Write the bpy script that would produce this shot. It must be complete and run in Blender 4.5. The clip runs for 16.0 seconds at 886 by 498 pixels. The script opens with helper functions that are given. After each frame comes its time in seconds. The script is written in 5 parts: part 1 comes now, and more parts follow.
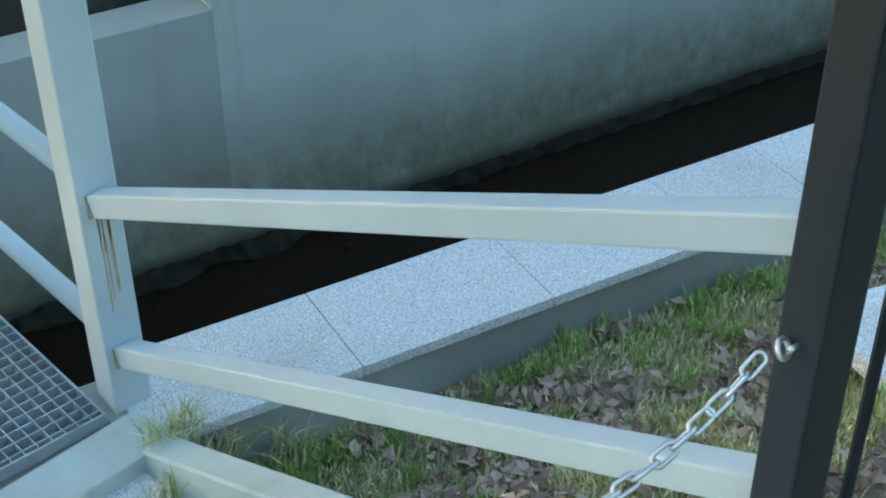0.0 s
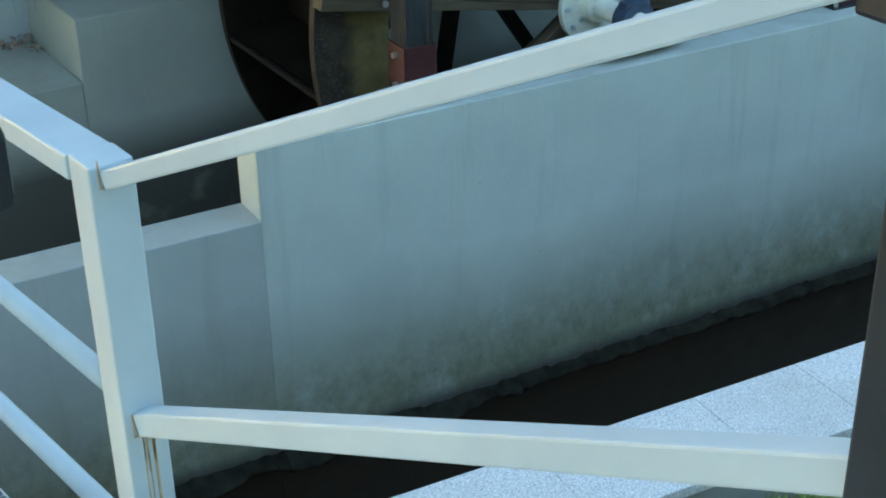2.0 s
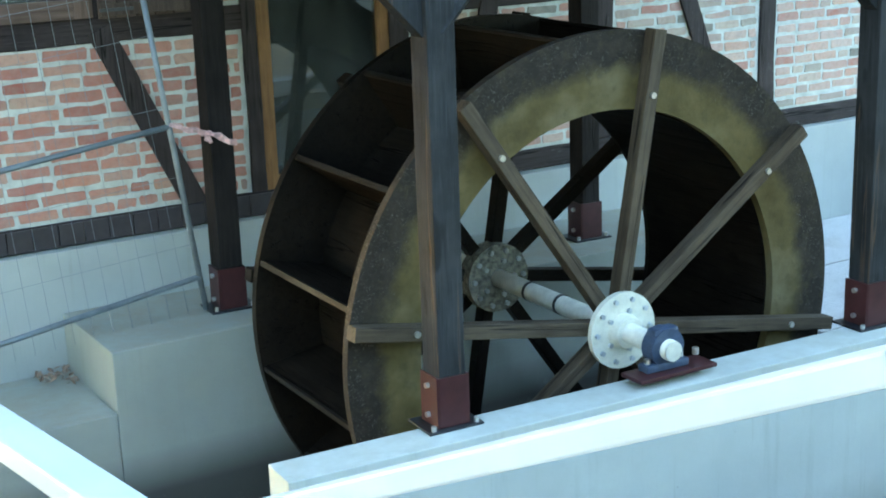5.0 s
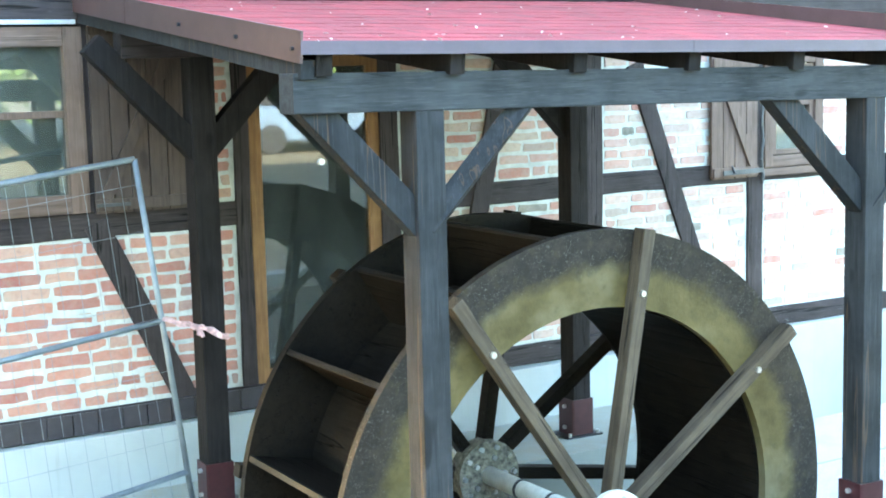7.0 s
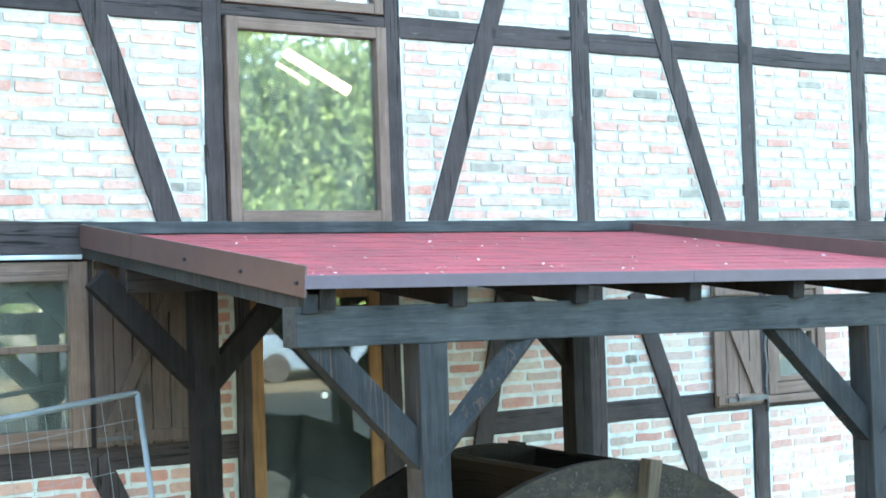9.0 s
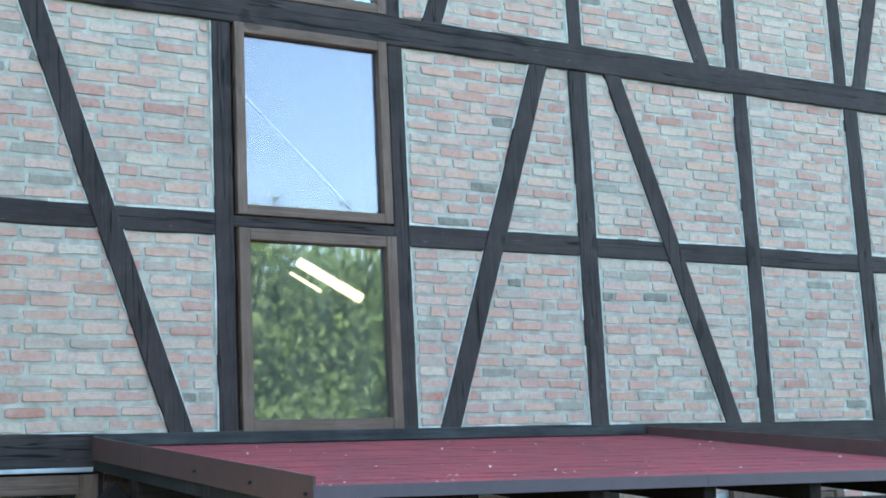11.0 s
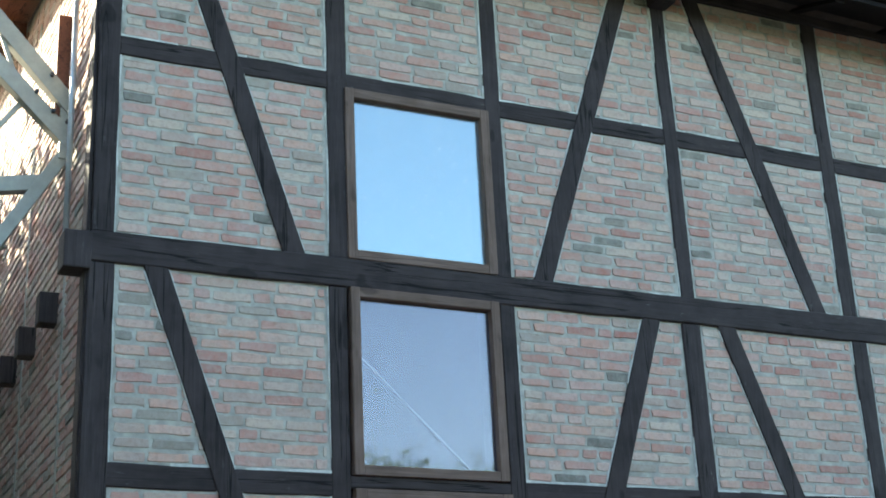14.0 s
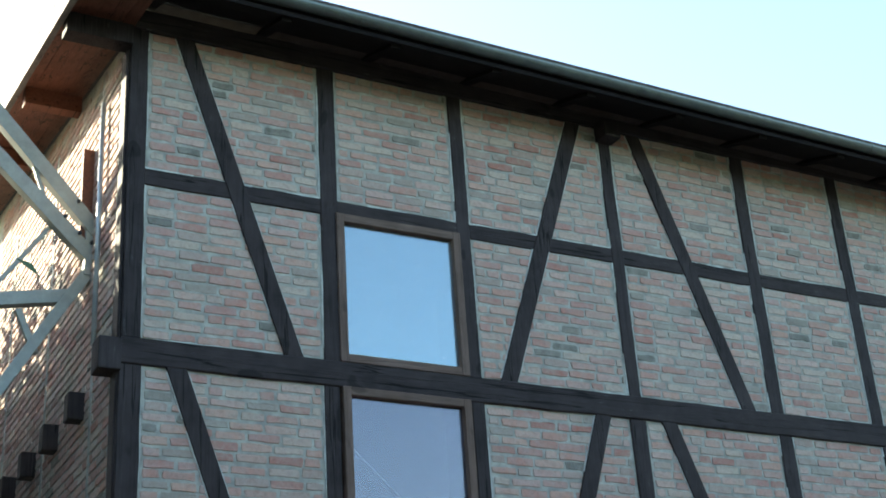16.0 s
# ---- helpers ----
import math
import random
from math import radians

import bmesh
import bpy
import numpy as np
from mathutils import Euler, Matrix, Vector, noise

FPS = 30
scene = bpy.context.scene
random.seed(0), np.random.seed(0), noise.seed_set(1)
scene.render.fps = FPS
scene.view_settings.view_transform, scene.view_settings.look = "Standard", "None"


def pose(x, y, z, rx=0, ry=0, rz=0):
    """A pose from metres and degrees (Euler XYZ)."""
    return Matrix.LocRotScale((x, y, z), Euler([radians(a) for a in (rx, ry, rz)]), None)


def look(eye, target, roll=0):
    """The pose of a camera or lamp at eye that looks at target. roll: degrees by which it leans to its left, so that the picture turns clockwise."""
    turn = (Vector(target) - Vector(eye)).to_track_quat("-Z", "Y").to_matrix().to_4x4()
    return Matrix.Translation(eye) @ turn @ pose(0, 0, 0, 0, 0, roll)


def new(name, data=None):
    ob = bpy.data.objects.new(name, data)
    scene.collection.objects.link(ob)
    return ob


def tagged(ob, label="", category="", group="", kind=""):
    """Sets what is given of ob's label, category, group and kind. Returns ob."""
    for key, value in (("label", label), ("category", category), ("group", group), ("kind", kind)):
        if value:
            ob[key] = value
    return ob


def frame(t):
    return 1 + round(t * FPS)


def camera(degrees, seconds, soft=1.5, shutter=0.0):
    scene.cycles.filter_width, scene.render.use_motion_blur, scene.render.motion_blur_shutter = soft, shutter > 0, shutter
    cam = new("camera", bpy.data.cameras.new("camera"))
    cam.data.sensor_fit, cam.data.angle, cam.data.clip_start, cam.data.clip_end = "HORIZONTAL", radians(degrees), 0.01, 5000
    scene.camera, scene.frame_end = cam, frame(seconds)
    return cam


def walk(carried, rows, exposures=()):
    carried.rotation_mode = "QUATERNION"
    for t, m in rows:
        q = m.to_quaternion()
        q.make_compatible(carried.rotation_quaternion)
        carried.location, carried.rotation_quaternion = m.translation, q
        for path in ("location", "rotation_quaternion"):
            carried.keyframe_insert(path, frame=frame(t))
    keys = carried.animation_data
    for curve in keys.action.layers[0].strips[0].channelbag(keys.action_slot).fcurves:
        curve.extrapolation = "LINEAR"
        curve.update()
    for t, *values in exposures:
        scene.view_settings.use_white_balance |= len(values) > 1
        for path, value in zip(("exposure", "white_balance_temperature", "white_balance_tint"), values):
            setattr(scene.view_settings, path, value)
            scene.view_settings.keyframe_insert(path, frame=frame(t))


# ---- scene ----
cam = camera(34.71, 16.0, soft=1.9)
# seconds, eye, yaw, pitch, roll
PATH = [
    (0.0, 0.024, -0.002, -0.044, -34.044, -35.914, 0.264),
    (0.5, 0.024, 0.001, -0.035, -33.395, -33.291, 0.161),
    (1.0, 0.021, -0.002, -0.025, -32.450, -31.580, 0.180),
    (1.5, 0.021, 0.002, -0.017, -31.891, -29.923, 0.301),
    (2.0, 0.026, 0.007, -0.008, -32.297, -27.704, 0.781),
    (2.5, 0.023, 0.011, 0.010, -32.252, -25.400, 0.905),
    (3.0, 0.024, 0.014, 0.021, -31.826, -22.911, 1.149),
    (3.5, 0.022, 0.018, 0.034, -31.588, -20.851, 1.185),
    (4.0, 0.019, 0.021, 0.043, -31.489, -18.701, 1.498),
    (4.2, 0.020, 0.027, 0.047, -31.509, -17.951, 1.755),
    (6.3, -0.004, -0.002, 0.094, -31.656, -10.389, 1.254),
    (6.5, -0.003, -0.003, 0.094, -31.676, -9.601, 1.276),
    (7.0, -0.002, -0.001, 0.092, -31.788, -7.316, 1.404),
    (7.5, -0.002, -0.002, 0.092, -31.768, -5.168, 1.436),
    (8.0, -0.000, -0.003, 0.099, -31.664, -2.829, 1.581),
    (8.5, 0.001, -0.001, 0.110, -31.678, -0.629, 1.775),
    (9.0, 0.000, 0.001, 0.118, -31.682, 1.800, 1.898),
    (9.5, 0.001, 0.002, 0.120, -31.614, 3.943, 2.128),
    (10.0, 0.001, 0.004, 0.127, -31.497, 6.239, 2.341),
    (10.2, 0.000, 0.004, 0.130, -31.455, 7.038, 2.297),
    (12.3, 0.061, -0.170, 0.116, -29.553, 15.056, 3.064),
    (12.5, 0.062, -0.171, 0.115, -29.216, 15.797, 2.952),
    (13.0, 0.062, -0.174, 0.105, -26.781, 17.101, 3.333),
    (13.5, 0.073, -0.182, 0.144, -25.470, 18.368, 2.777),
    (14.0, 0.070, -0.234, 0.154, -25.306, 20.309, 2.622),
    (14.5, -0.080, -0.423, 0.061, -26.202, 21.996, 2.885),
    (15.0, -0.312, -0.694, -0.089, -26.782, 22.848, 3.085),
    (15.5, -0.537, -0.977, -0.250, -27.506, 24.124, 3.330),
    (16.0, -0.777, -1.287, -0.430, -27.407, 24.940, 3.604),
]
# seconds, stops, kelvin, tint
EXPOSURES = [(0.0, 2.40, 6700, -7), (1.5, 2.52, 6750, -7), (3.0, 2.86, 6850, -6), (3.5, 2.98, 6900, -6), (4.2, 3.22, 6950, -5), (6.3, 4.4, 6950, 1), (6.5, 4.52, 6950, 1), (7.0, 4.85, 7000, 2), (7.5, 4.85, 7000, 2), (8.2, 4.6, 7050, 2), (9.0, 4.5, 7050, 2), (10.0, 3.85, 6950, 2), (10.2, 3.72, 6850, 2), (12.3, 2.7, 6650, 4), (12.5, 2.65, 6650, 4), (13.5, 2.6, 6700, 4), (14.5, 2.38, 6750, 3), (15.5, 2.2, 6650, 3), (16.0, 2.02, 6550, 2)]
walk(cam, [(t, pose(x, y, z, 90 + p, r, w)) for t, x, y, z, w, p, r in PATH], EXPOSURES)

# ---- world and sun ----
world = bpy.data.worlds.new("sky")
scene.world = world
world.use_nodes = True
wn = world.node_tree
wn.nodes.clear()
sky = wn.nodes.new("ShaderNodeTexSky")
sky.sky_type = "NISHITA"
sky.sun_disc = False
SUN_FROM = Vector((-0.46, 0.78, 0.40)).normalized()
sky.sun_elevation = math.asin(SUN_FROM.z)
sky.sun_rotation = math.atan2(SUN_FROM.x, SUN_FROM.y)
sky.air_density, sky.dust_density = 1.0, 1.3
bg = wn.nodes.new("ShaderNodeBackground")
bg.inputs["Strength"].default_value = 0.15
wo = wn.nodes.new("ShaderNodeOutputWorld")
wn.links.new(sky.outputs[0], bg.inputs["Color"])
wn.links.new(bg.outputs[0], wo.inputs["Surface"])
sun_data = bpy.data.lights.new("sun", "SUN")
sun_data.energy, sun_data.angle, sun_data.color = 5.0, radians(0.5), (1.0, 0.87, 0.68)
sun = new("sun", sun_data)
sun.matrix_world = look(SUN_FROM * 40, (0, 0, 0))


# ---- materials ----
class Mat:
    """A node material: colour from stacked noises, bump and roughness."""

    def __init__(self, name, rough=0.6, metal=0.0, spec=0.5):
        self.m = bpy.data.materials.new(name)
        self.m.use_nodes = True
        self.t = self.m.node_tree
        self.b = self.t.nodes["Principled BSDF"]
        self.b.inputs["Roughness"].default_value = rough
        self.b.inputs["Metallic"].default_value = metal
        self.b.inputs["Specular IOR Level"].default_value = spec
        self.coord = self.t.nodes.new("ShaderNodeNewGeometry").outputs["Position"]
        self.col = None

    def n(self, kind, **sets):
        node = self.t.nodes.new(kind)
        for k, v in sets.items():
            if k in node.inputs:
                self.put(node.inputs[k], v)
        return node

    def put(self, socket, v):
        if isinstance(v, bpy.types.NodeSocket):
            self.t.links.new(v, socket)
        else:
            socket.default_value = v

    def stretch(self, sx, sy, sz):
        mp = self.n("ShaderNodeMapping")
        self.put(mp.inputs["Vector"], self.coord)
        mp.inputs["Scale"].default_value = (sx, sy, sz)
        return mp.outputs[0]

    def noise(self, scale, detail=4.0, rough=0.6, vec=None):
        nd = self.n("ShaderNodeTexNoise", Scale=scale, Detail=detail, Roughness=rough)
        self.put(nd.inputs["Vector"], vec or self.coord)
        return nd.outputs["Fac"]

    def ramp(self, fac, lo, hi):
        nd = self.n("ShaderNodeMapRange")
        self.put(nd.inputs["Value"], fac)
        nd.inputs["From Min"].default_value, nd.inputs["From Max"].default_value = lo, hi
        return nd.outputs[0]

    def mul(self, a, b, op="MULTIPLY"):
        nd = self.t.nodes.new("ShaderNodeMath")
        nd.operation = op
        nd.use_clamp = True
        self.put(nd.inputs[0], a)
        self.put(nd.inputs[1], b)
        return nd.outputs[0]

    def z(self):
        nd = self.n("ShaderNodeSeparateXYZ")
        self.put(nd.inputs[0], self.coord)
        return nd.outputs["Z"]

    def mix(self, fac, a, b):
        nd = self.t.nodes.new("ShaderNodeMix")
        nd.data_type = "RGBA"
        self.put(nd.inputs["Factor"], fac)
        for i, v in ((6, a), (7, b)):
            if isinstance(v, tuple):
                v = (*v[:3], 1.0)
            self.put(nd.inputs[i], v)
        return nd.outputs[2]

    def bump(self, h, strength=0.3, dist=0.01):
        nd = self.n("ShaderNodeBump", Strength=strength, Distance=dist)
        self.put(nd.inputs["Height"], h)
        self.put(self.b.inputs["Normal"], nd.outputs[0])
        return self

    def colour(self, c):
        if isinstance(c, tuple):
            c = (*c[:3], 1.0)
        self.put(self.b.inputs["Base Color"], c)
        return self

    def rough(self, r):
        self.put(self.b.inputs["Roughness"], r)
        return self

    def random(self):
        return self.t.nodes.new("ShaderNodeObjectInfo").outputs["Random"]

    def island(self):
        return self.t.nodes.new("ShaderNodeNewGeometry").outputs["Random Per Island"]


def plain(name, c, rough=0.6, metal=0.0, vary=0.18, scale=9.0, bump=0.12, fine=90.0, spec=0.5):
    k = Mat(name, rough, metal, spec)
    dark = tuple(v * (1 - vary) for v in c)
    lite = tuple(min(1.0, v * (1 + vary)) for v in c)
    base = k.mix(k.ramp(k.noise(scale), 0.3, 0.7), dark, lite)
    base = k.mix(k.mul(k.ramp(k.noise(fine, 3), 0.45, 0.8), 0.3), base, tuple(v * 0.7 for v in c))
    k.colour(base)
    k.rough(k.mul(k.noise(scale * 2), 0.35, "ADD") if rough > 0.6 else rough)
    if bump:
        k.bump(k.noise(fine * 0.7), bump, 0.004)
    return k.m


def make_concrete(name="painted_concrete", tide_z=(-3.84, -3.92), lo=(0.40, 0.44, 0.42), hi=(0.50, 0.55, 0.52), grimy=0.35):
    k = Mat(name, 0.75)
    base = k.mix(k.ramp(k.noise(1.1, 5), 0.3, 0.7), lo, hi)
    streak = k.ramp(k.noise(1.0, 5, 0.7, k.stretch(7, 7, 0.5)), 0.55, 0.8)
    base = k.mix(k.mul(streak, 0.42), base, (0.25, 0.265, 0.22))
    pale = k.ramp(k.noise(1.3, 4, 0.6), 0.58, 0.75)
    base = k.mix(k.mul(pale, 0.4), base, tuple(v * 1.1 for v in hi))
    # algae above the waterline
    up = k.ramp(k.z(), -3.1, -3.8)
    alg = k.mul(up, k.ramp(k.noise(2.2, 6, 0.7, k.stretch(1.3, 1.3, 0.9)), 0.12, 0.5))
    base = k.mix(k.mul(alg, 0.85), base, (0.185, 0.19, 0.115))
    crust = k.mul(k.ramp(k.z(), -3.35, -3.8), k.ramp(k.noise(9, 8, 0.8, k.stretch(1, 1, 0.7)), 0.42, 0.62))
    base = k.mix(k.mul(crust, 0.6), base, (0.10, 0.105, 0.06))
    runs = k.mul(k.ramp(k.noise(1.0, 4, 0.7, k.stretch(26, 26, 0.8)), 0.6, 0.72), k.ramp(k.noise(1.6, 3), 0.4, 0.6))
    base = k.mix(k.mul(runs, 0.3), base, (0.22, 0.22, 0.17))
    tide = k.mul(k.ramp(k.z(), *tide_z), k.ramp(k.noise(3, 4), 0.1, 0.4))
    base = k.mix(k.mul(tide, 0.9), base, (0.05, 0.05, 0.045))
    spots = k.ramp(k.noise(22, 3), 0.72, 0.76)
    base = k.mix(k.mul(spots, 0.35), base, (0.2, 0.2, 0.17))
    # grime lying on level tops
    nz = k.n("ShaderNodeSeparateXYZ")
    k.put(nz.inputs[0], k.t.nodes.new("ShaderNodeNewGeometry").outputs["True Normal"])
    grime = k.mul(k.ramp(nz.outputs["Z"], 0.7, 0.9), k.ramp(k.noise(5, 6, 0.7), 0.35, 0.65))
    base = k.mix(k.mul(grime, grimy), base, (0.29, 0.265, 0.20))
    k.colour(base)
    k.bump(k.noise(40, 6), 0.25, 0.006)
    return k.m


def make_granite():
    k = Mat("granite", 0.5)
    sp = k.noise(190, 2, 0.9)
    base = k.mix(k.ramp(sp, 0.36, 0.62), (0.38, 0.38, 0.39), (0.72, 0.72, 0.71))
    dots = k.ramp(k.noise(260, 1), 0.60, 0.66)
    base = k.mix(k.mul(dots, 0.7), base, (0.13, 0.13, 0.15))
    mica = k.ramp(k.noise(120, 2, 0.7), 0.66, 0.70)
    base = k.mix(k.mul(mica, 0.8), base, (0.93, 0.93, 0.93))
    dirt = k.ramp(k.noise(2.2, 5), 0.5, 0.75)
    base = k.mix(k.mul(dirt, 0.45), base, (0.27, 0.25, 0.21))
    k.colour(base).bump(sp, 0.25, 0.003)
    return k.m


OLD_TONES = ((0.0, (0.36, 0.13, 0.095)), (0.13, (0.46, 0.24, 0.19)), (0.30, (0.50, 0.29, 0.215)), (0.44, (0.52, 0.37, 0.31)),
             (0.60, (0.42, 0.20, 0.165)), (0.76, (0.50, 0.40, 0.32)), (0.90, (0.36, 0.25, 0.21)), (0.955, (0.29, 0.26, 0.215)), (0.98, (0.11, 0.11, 0.09)))
RED_TONES = ((0.0, (0.30, 0.085, 0.065)), (0.2, (0.40, 0.15, 0.11)), (0.45, (0.46, 0.20, 0.14)), (0.65, (0.36, 0.12, 0.095)),
             (0.85, (0.48, 0.27, 0.20)), (1.0, (0.27, 0.15, 0.14)))


def make_brick(name, tones, smeared):
    k = Mat(name, 0.85)
    r = k.random()
    r2 = k.island()
    both = k.n("ShaderNodeMath")
    both.operation = "ADD"
    k.put(both.inputs[0], r)
    k.put(both.inputs[1], r2)
    fr = k.n("ShaderNodeMath")
    fr.operation = "FRACT"
    k.put(fr.inputs[0], both.outputs[0])
    cr = k.n("ShaderNodeValToRGB")
    k.put(cr.inputs[0], fr.outputs[0])
    e = cr.color_ramp.elements
    e[0].position, e[0].color = tones[0][0], (*tones[0][1], 1)
    e[1].position, e[1].color = tones[-1][0], (*tones[-1][1], 1)
    for p, c in tones[1:-1]:
        el = e.new(p)
        el.color = (*c, 1)
    base = cr.outputs[0]
    smear = k.ramp(k.noise(9, 7, 0.8), 0.36, 0.66)
    base = k.mix(k.mul(smear, smeared), base, (0.40, 0.375, 0.33))
    base = k.mix(k.mul(k.ramp(k.noise(3.3, 4), 0.55, 0.7), 0.3), base, (0.36, 0.36, 0.28))
    base = k.mix(k.mul(k.ramp(k.noise(28, 5, 0.75), 0.48, 0.7), 0.5), base, (0.22, 0.14, 0.12))
    k.colour(base).bump(k.noise(55, 5, 0.7), 0.5, 0.008)
    return k.m


def make_timber(name, a, b, rough=0.7, along="z", crack=0.85, spec=0.25, local=False, fleck=0.0, heart=None):
    """Grained wood whose fibres, checks and worn streaks run along one axis."""
    k = Mat(name, rough, 0, spec)
    if local:
        k.coord = k.t.nodes.new("ShaderNodeTexCoord").outputs["Object"]
    ax = "xyz".index(along)

    def fibres(across, length):
        v = [across] * 3
        v[ax] = length
        return k.stretch(*v)
    g1 = k.noise(5, 6, 0.65, fibres(8, 0.5))
    g2 = k.noise(5, 5, 0.6, fibres(26, 0.7))
    base = k.mix(k.ramp(k.noise(3.0, 4), 0.3, 0.7), a, b)
    base = k.mix(k.mul(k.ramp(g1, 0.48, 0.72), 0.6), base, tuple(v * 0.4 for v in a))
    base = k.mix(k.mul(k.ramp(g2, 0.55, 0.8), 0.5), base, tuple(min(1, v * 1.9) for v in b))
    knots = k.ramp(k.noise(4.2, 1, 0.3, fibres(1.6, 0.8)), 0.73, 0.77)
    base = k.mix(k.mul(knots, 0.6), base, tuple(v * 0.35 for v in a))
    if fleck:
        fl = k.mul(k.ramp(k.noise(4, 6, 0.75, fibres(6, 1.4)), 0.62, 0.70), k.ramp(k.noise(1.4, 3), 0.45, 0.65))
        base = k.mix(k.mul(fl, fleck), base, (0.20, 0.20, 0.19))
    checks = k.mul(k.ramp(k.noise(3, 2, 0.4, fibres(7.5, 0.22)), 0.60, 0.615), k.ramp(k.noise(3, 2, 0.4, fibres(7.5, 0.22)), 0.645, 0.63))
    base = k.mix(k.mul(checks, crack), base, heart or tuple(v * 0.12 for v in a))
    k.colour(base)
    h = k.n("ShaderNodeMath")
    h.operation = "SUBTRACT"
    k.put(h.inputs[0], k.mul(g1, g2))
    k.put(h.inputs[1], checks)
    k.bump(h.outputs[0], 0.45, 0.008)
    return k.m


def make_shingle():
    k = Mat("red_shingle", 0.9)
    base = k.mix(k.ramp(k.noise(160, 2), 0.35, 0.65), (0.20, 0.022, 0.028), (0.40, 0.058, 0.068))
    base = k.mix(k.mul(k.ramp(k.noise(2.5, 5), 0.45, 0.75), 0.5), base, (0.19, 0.042, 0.046))
    br = k.island()
    base = k.mix(k.mul(br, 0.5), base, (0.12, 0.028, 0.032))
    k.colour(base).bump(k.noise(180, 2), 0.5, 0.003)
    return k.m


def make_rim():
    k = Mat("mossy_plywood", 0.7, 0, 0.15)
    # wear runs round the wheel: dark mossy outer edge, yellow-olive inside
    tc = k.t.nodes.new("ShaderNodeTexCoord").outputs["Object"]
    sep = k.n("ShaderNodeSeparateXYZ")
    k.put(sep.inputs[0], tc)
    flat = k.n("ShaderNodeCombineXYZ")
    k.put(flat.inputs[0], sep.outputs[0])
    k.put(flat.inputs[1], sep.outputs[2])
    ln = k.n("ShaderNodeVectorMath")
    ln.operation = "LENGTH"
    k.put(ln.inputs[0], flat.outputs[0])
    rad = k.n("ShaderNodeMath")
    rad.operation = "MULTIPLY_ADD"
    k.put(rad.inputs[0], k.noise(5, 5, 0.65, tc))
    rad.inputs[1].default_value = 0.22
    k.put(rad.inputs[2], ln.outputs["Value"])
    outer = k.ramp(rad.outputs[0], 1.375, 1.455)
    base = k.mix(k.ramp(k.noise(4, 5), 0.3, 0.7), (0.062, 0.048, 0.018), (0.122, 0.098, 0.042))
    base = k.mix(k.mul(k.ramp(k.noise(2.0, 4), 0.5, 0.72), 0.6), base, (0.155, 0.14, 0.095))
    rot = k.mix(k.mul(k.ramp(k.noise(85, 5, 0.85), 0.56, 0.65), k.ramp(k.noise(9, 4, 0.7), 0.35, 0.6)), (0.022, 0.018, 0.015), (0.16, 0.155, 0.135))
    rot = k.mix(k.mul(k.ramp(k.noise(6, 5, 0.7), 0.45, 0.65), 0.7), rot, (0.045, 0.037, 0.028))
    base = k.mix(outer, base, rot)
    base = k.mix(k.mul(k.ramp(k.noise(14, 5), 0.55, 0.75), 0.6), base, (0.05, 0.042, 0.02))
    k.colour(base).bump(k.noise(60, 5), 0.35, 0.006)
    return k.m


def make_glass(name, tint, gloss, sheen=(0.95, 0.97, 1.0), dust=0.012, dirt=(0.52, 0.60, 0.56)):
    """A pane: clear body, mirrored sky and a thin uneven film of dust."""
    k = Mat(name)
    nt = k.t
    nt.nodes.remove(k.b)
    out = next(n for n in nt.nodes if n.type == "OUTPUT_MATERIAL")
    tr = nt.nodes.new("ShaderNodeBsdfTransparent")
    tr.inputs[0].default_value = (*tint, 1)
    gl = nt.nodes.new("ShaderNodeBsdfGlossy")
    gl.inputs["Roughness"].default_value = 0.022
    gl.inputs["Color"].default_value = (*sheen, 1)
    bp = nt.nodes.new("ShaderNodeBump")
    bp.inputs["Strength"].default_value = 0.008
    bp.inputs["Distance"].default_value = 0.02
    nt.links.new(k.noise(1.6, 1), bp.inputs["Height"])
    nt.links.new(bp.outputs[0], gl.inputs["Normal"])
    fr = nt.nodes.new("ShaderNodeFresnel")
    fr.inputs[0].default_value = 1.5
    fac = k.mul(fr.outputs[0], gloss, "ADD")
    mx = nt.nodes.new("ShaderNodeMixShader")
    nt.links.new(fac, mx.inputs[0])
    nt.links.new(tr.outputs[0], mx.inputs[1])
    nt.links.new(gl.outputs[0], mx.inputs[2])
    df = nt.nodes.new("ShaderNodeBsdfDiffuse")
    df.inputs[0].default_value = (*dirt, 1)
    film = nt.nodes.new("ShaderNodeMixShader")
    specks = k.mul(k.ramp(k.noise(70, 2), 0.70, 0.74), 0.25)
    smears = k.mul(k.ramp(k.noise(3, 5, 0.7, k.stretch(2.2, 1, 0.7)), 0.3, 0.75), 0.075)
    nt.links.new(k.mul(k.mul(specks, smears, "ADD"), dust, "ADD"), film.inputs[0])
    nt.links.new(mx.outputs[0], film.inputs[1])
    nt.links.new(df.outputs[0], film.inputs[2])
    nt.links.new(film.outputs[0], out.inputs[0])
    return k.m


def make_water():
    k = Mat("dark_water", 0.04, 0, 0.2)
    k.colour((0.012, 0.007, 0.004))
    k.bump(k.noise(5, 3), 0.06, 0.02)
    return k.m


def make_ground():
    k = Mat("soil", 0.95)
    base = k.mix(k.ramp(k.noise(7, 6), 0.35, 0.65), (0.15, 0.12, 0.08), (0.34, 0.29, 0.19))
    base = k.mix(k.mul(k.ramp(k.noise(30, 5), 0.45, 0.7), 0.7), base, (0.19, 0.16, 0.10))
    k.colour(base).bump(k.noise(35, 6), 0.8, 0.02)
    return k.m


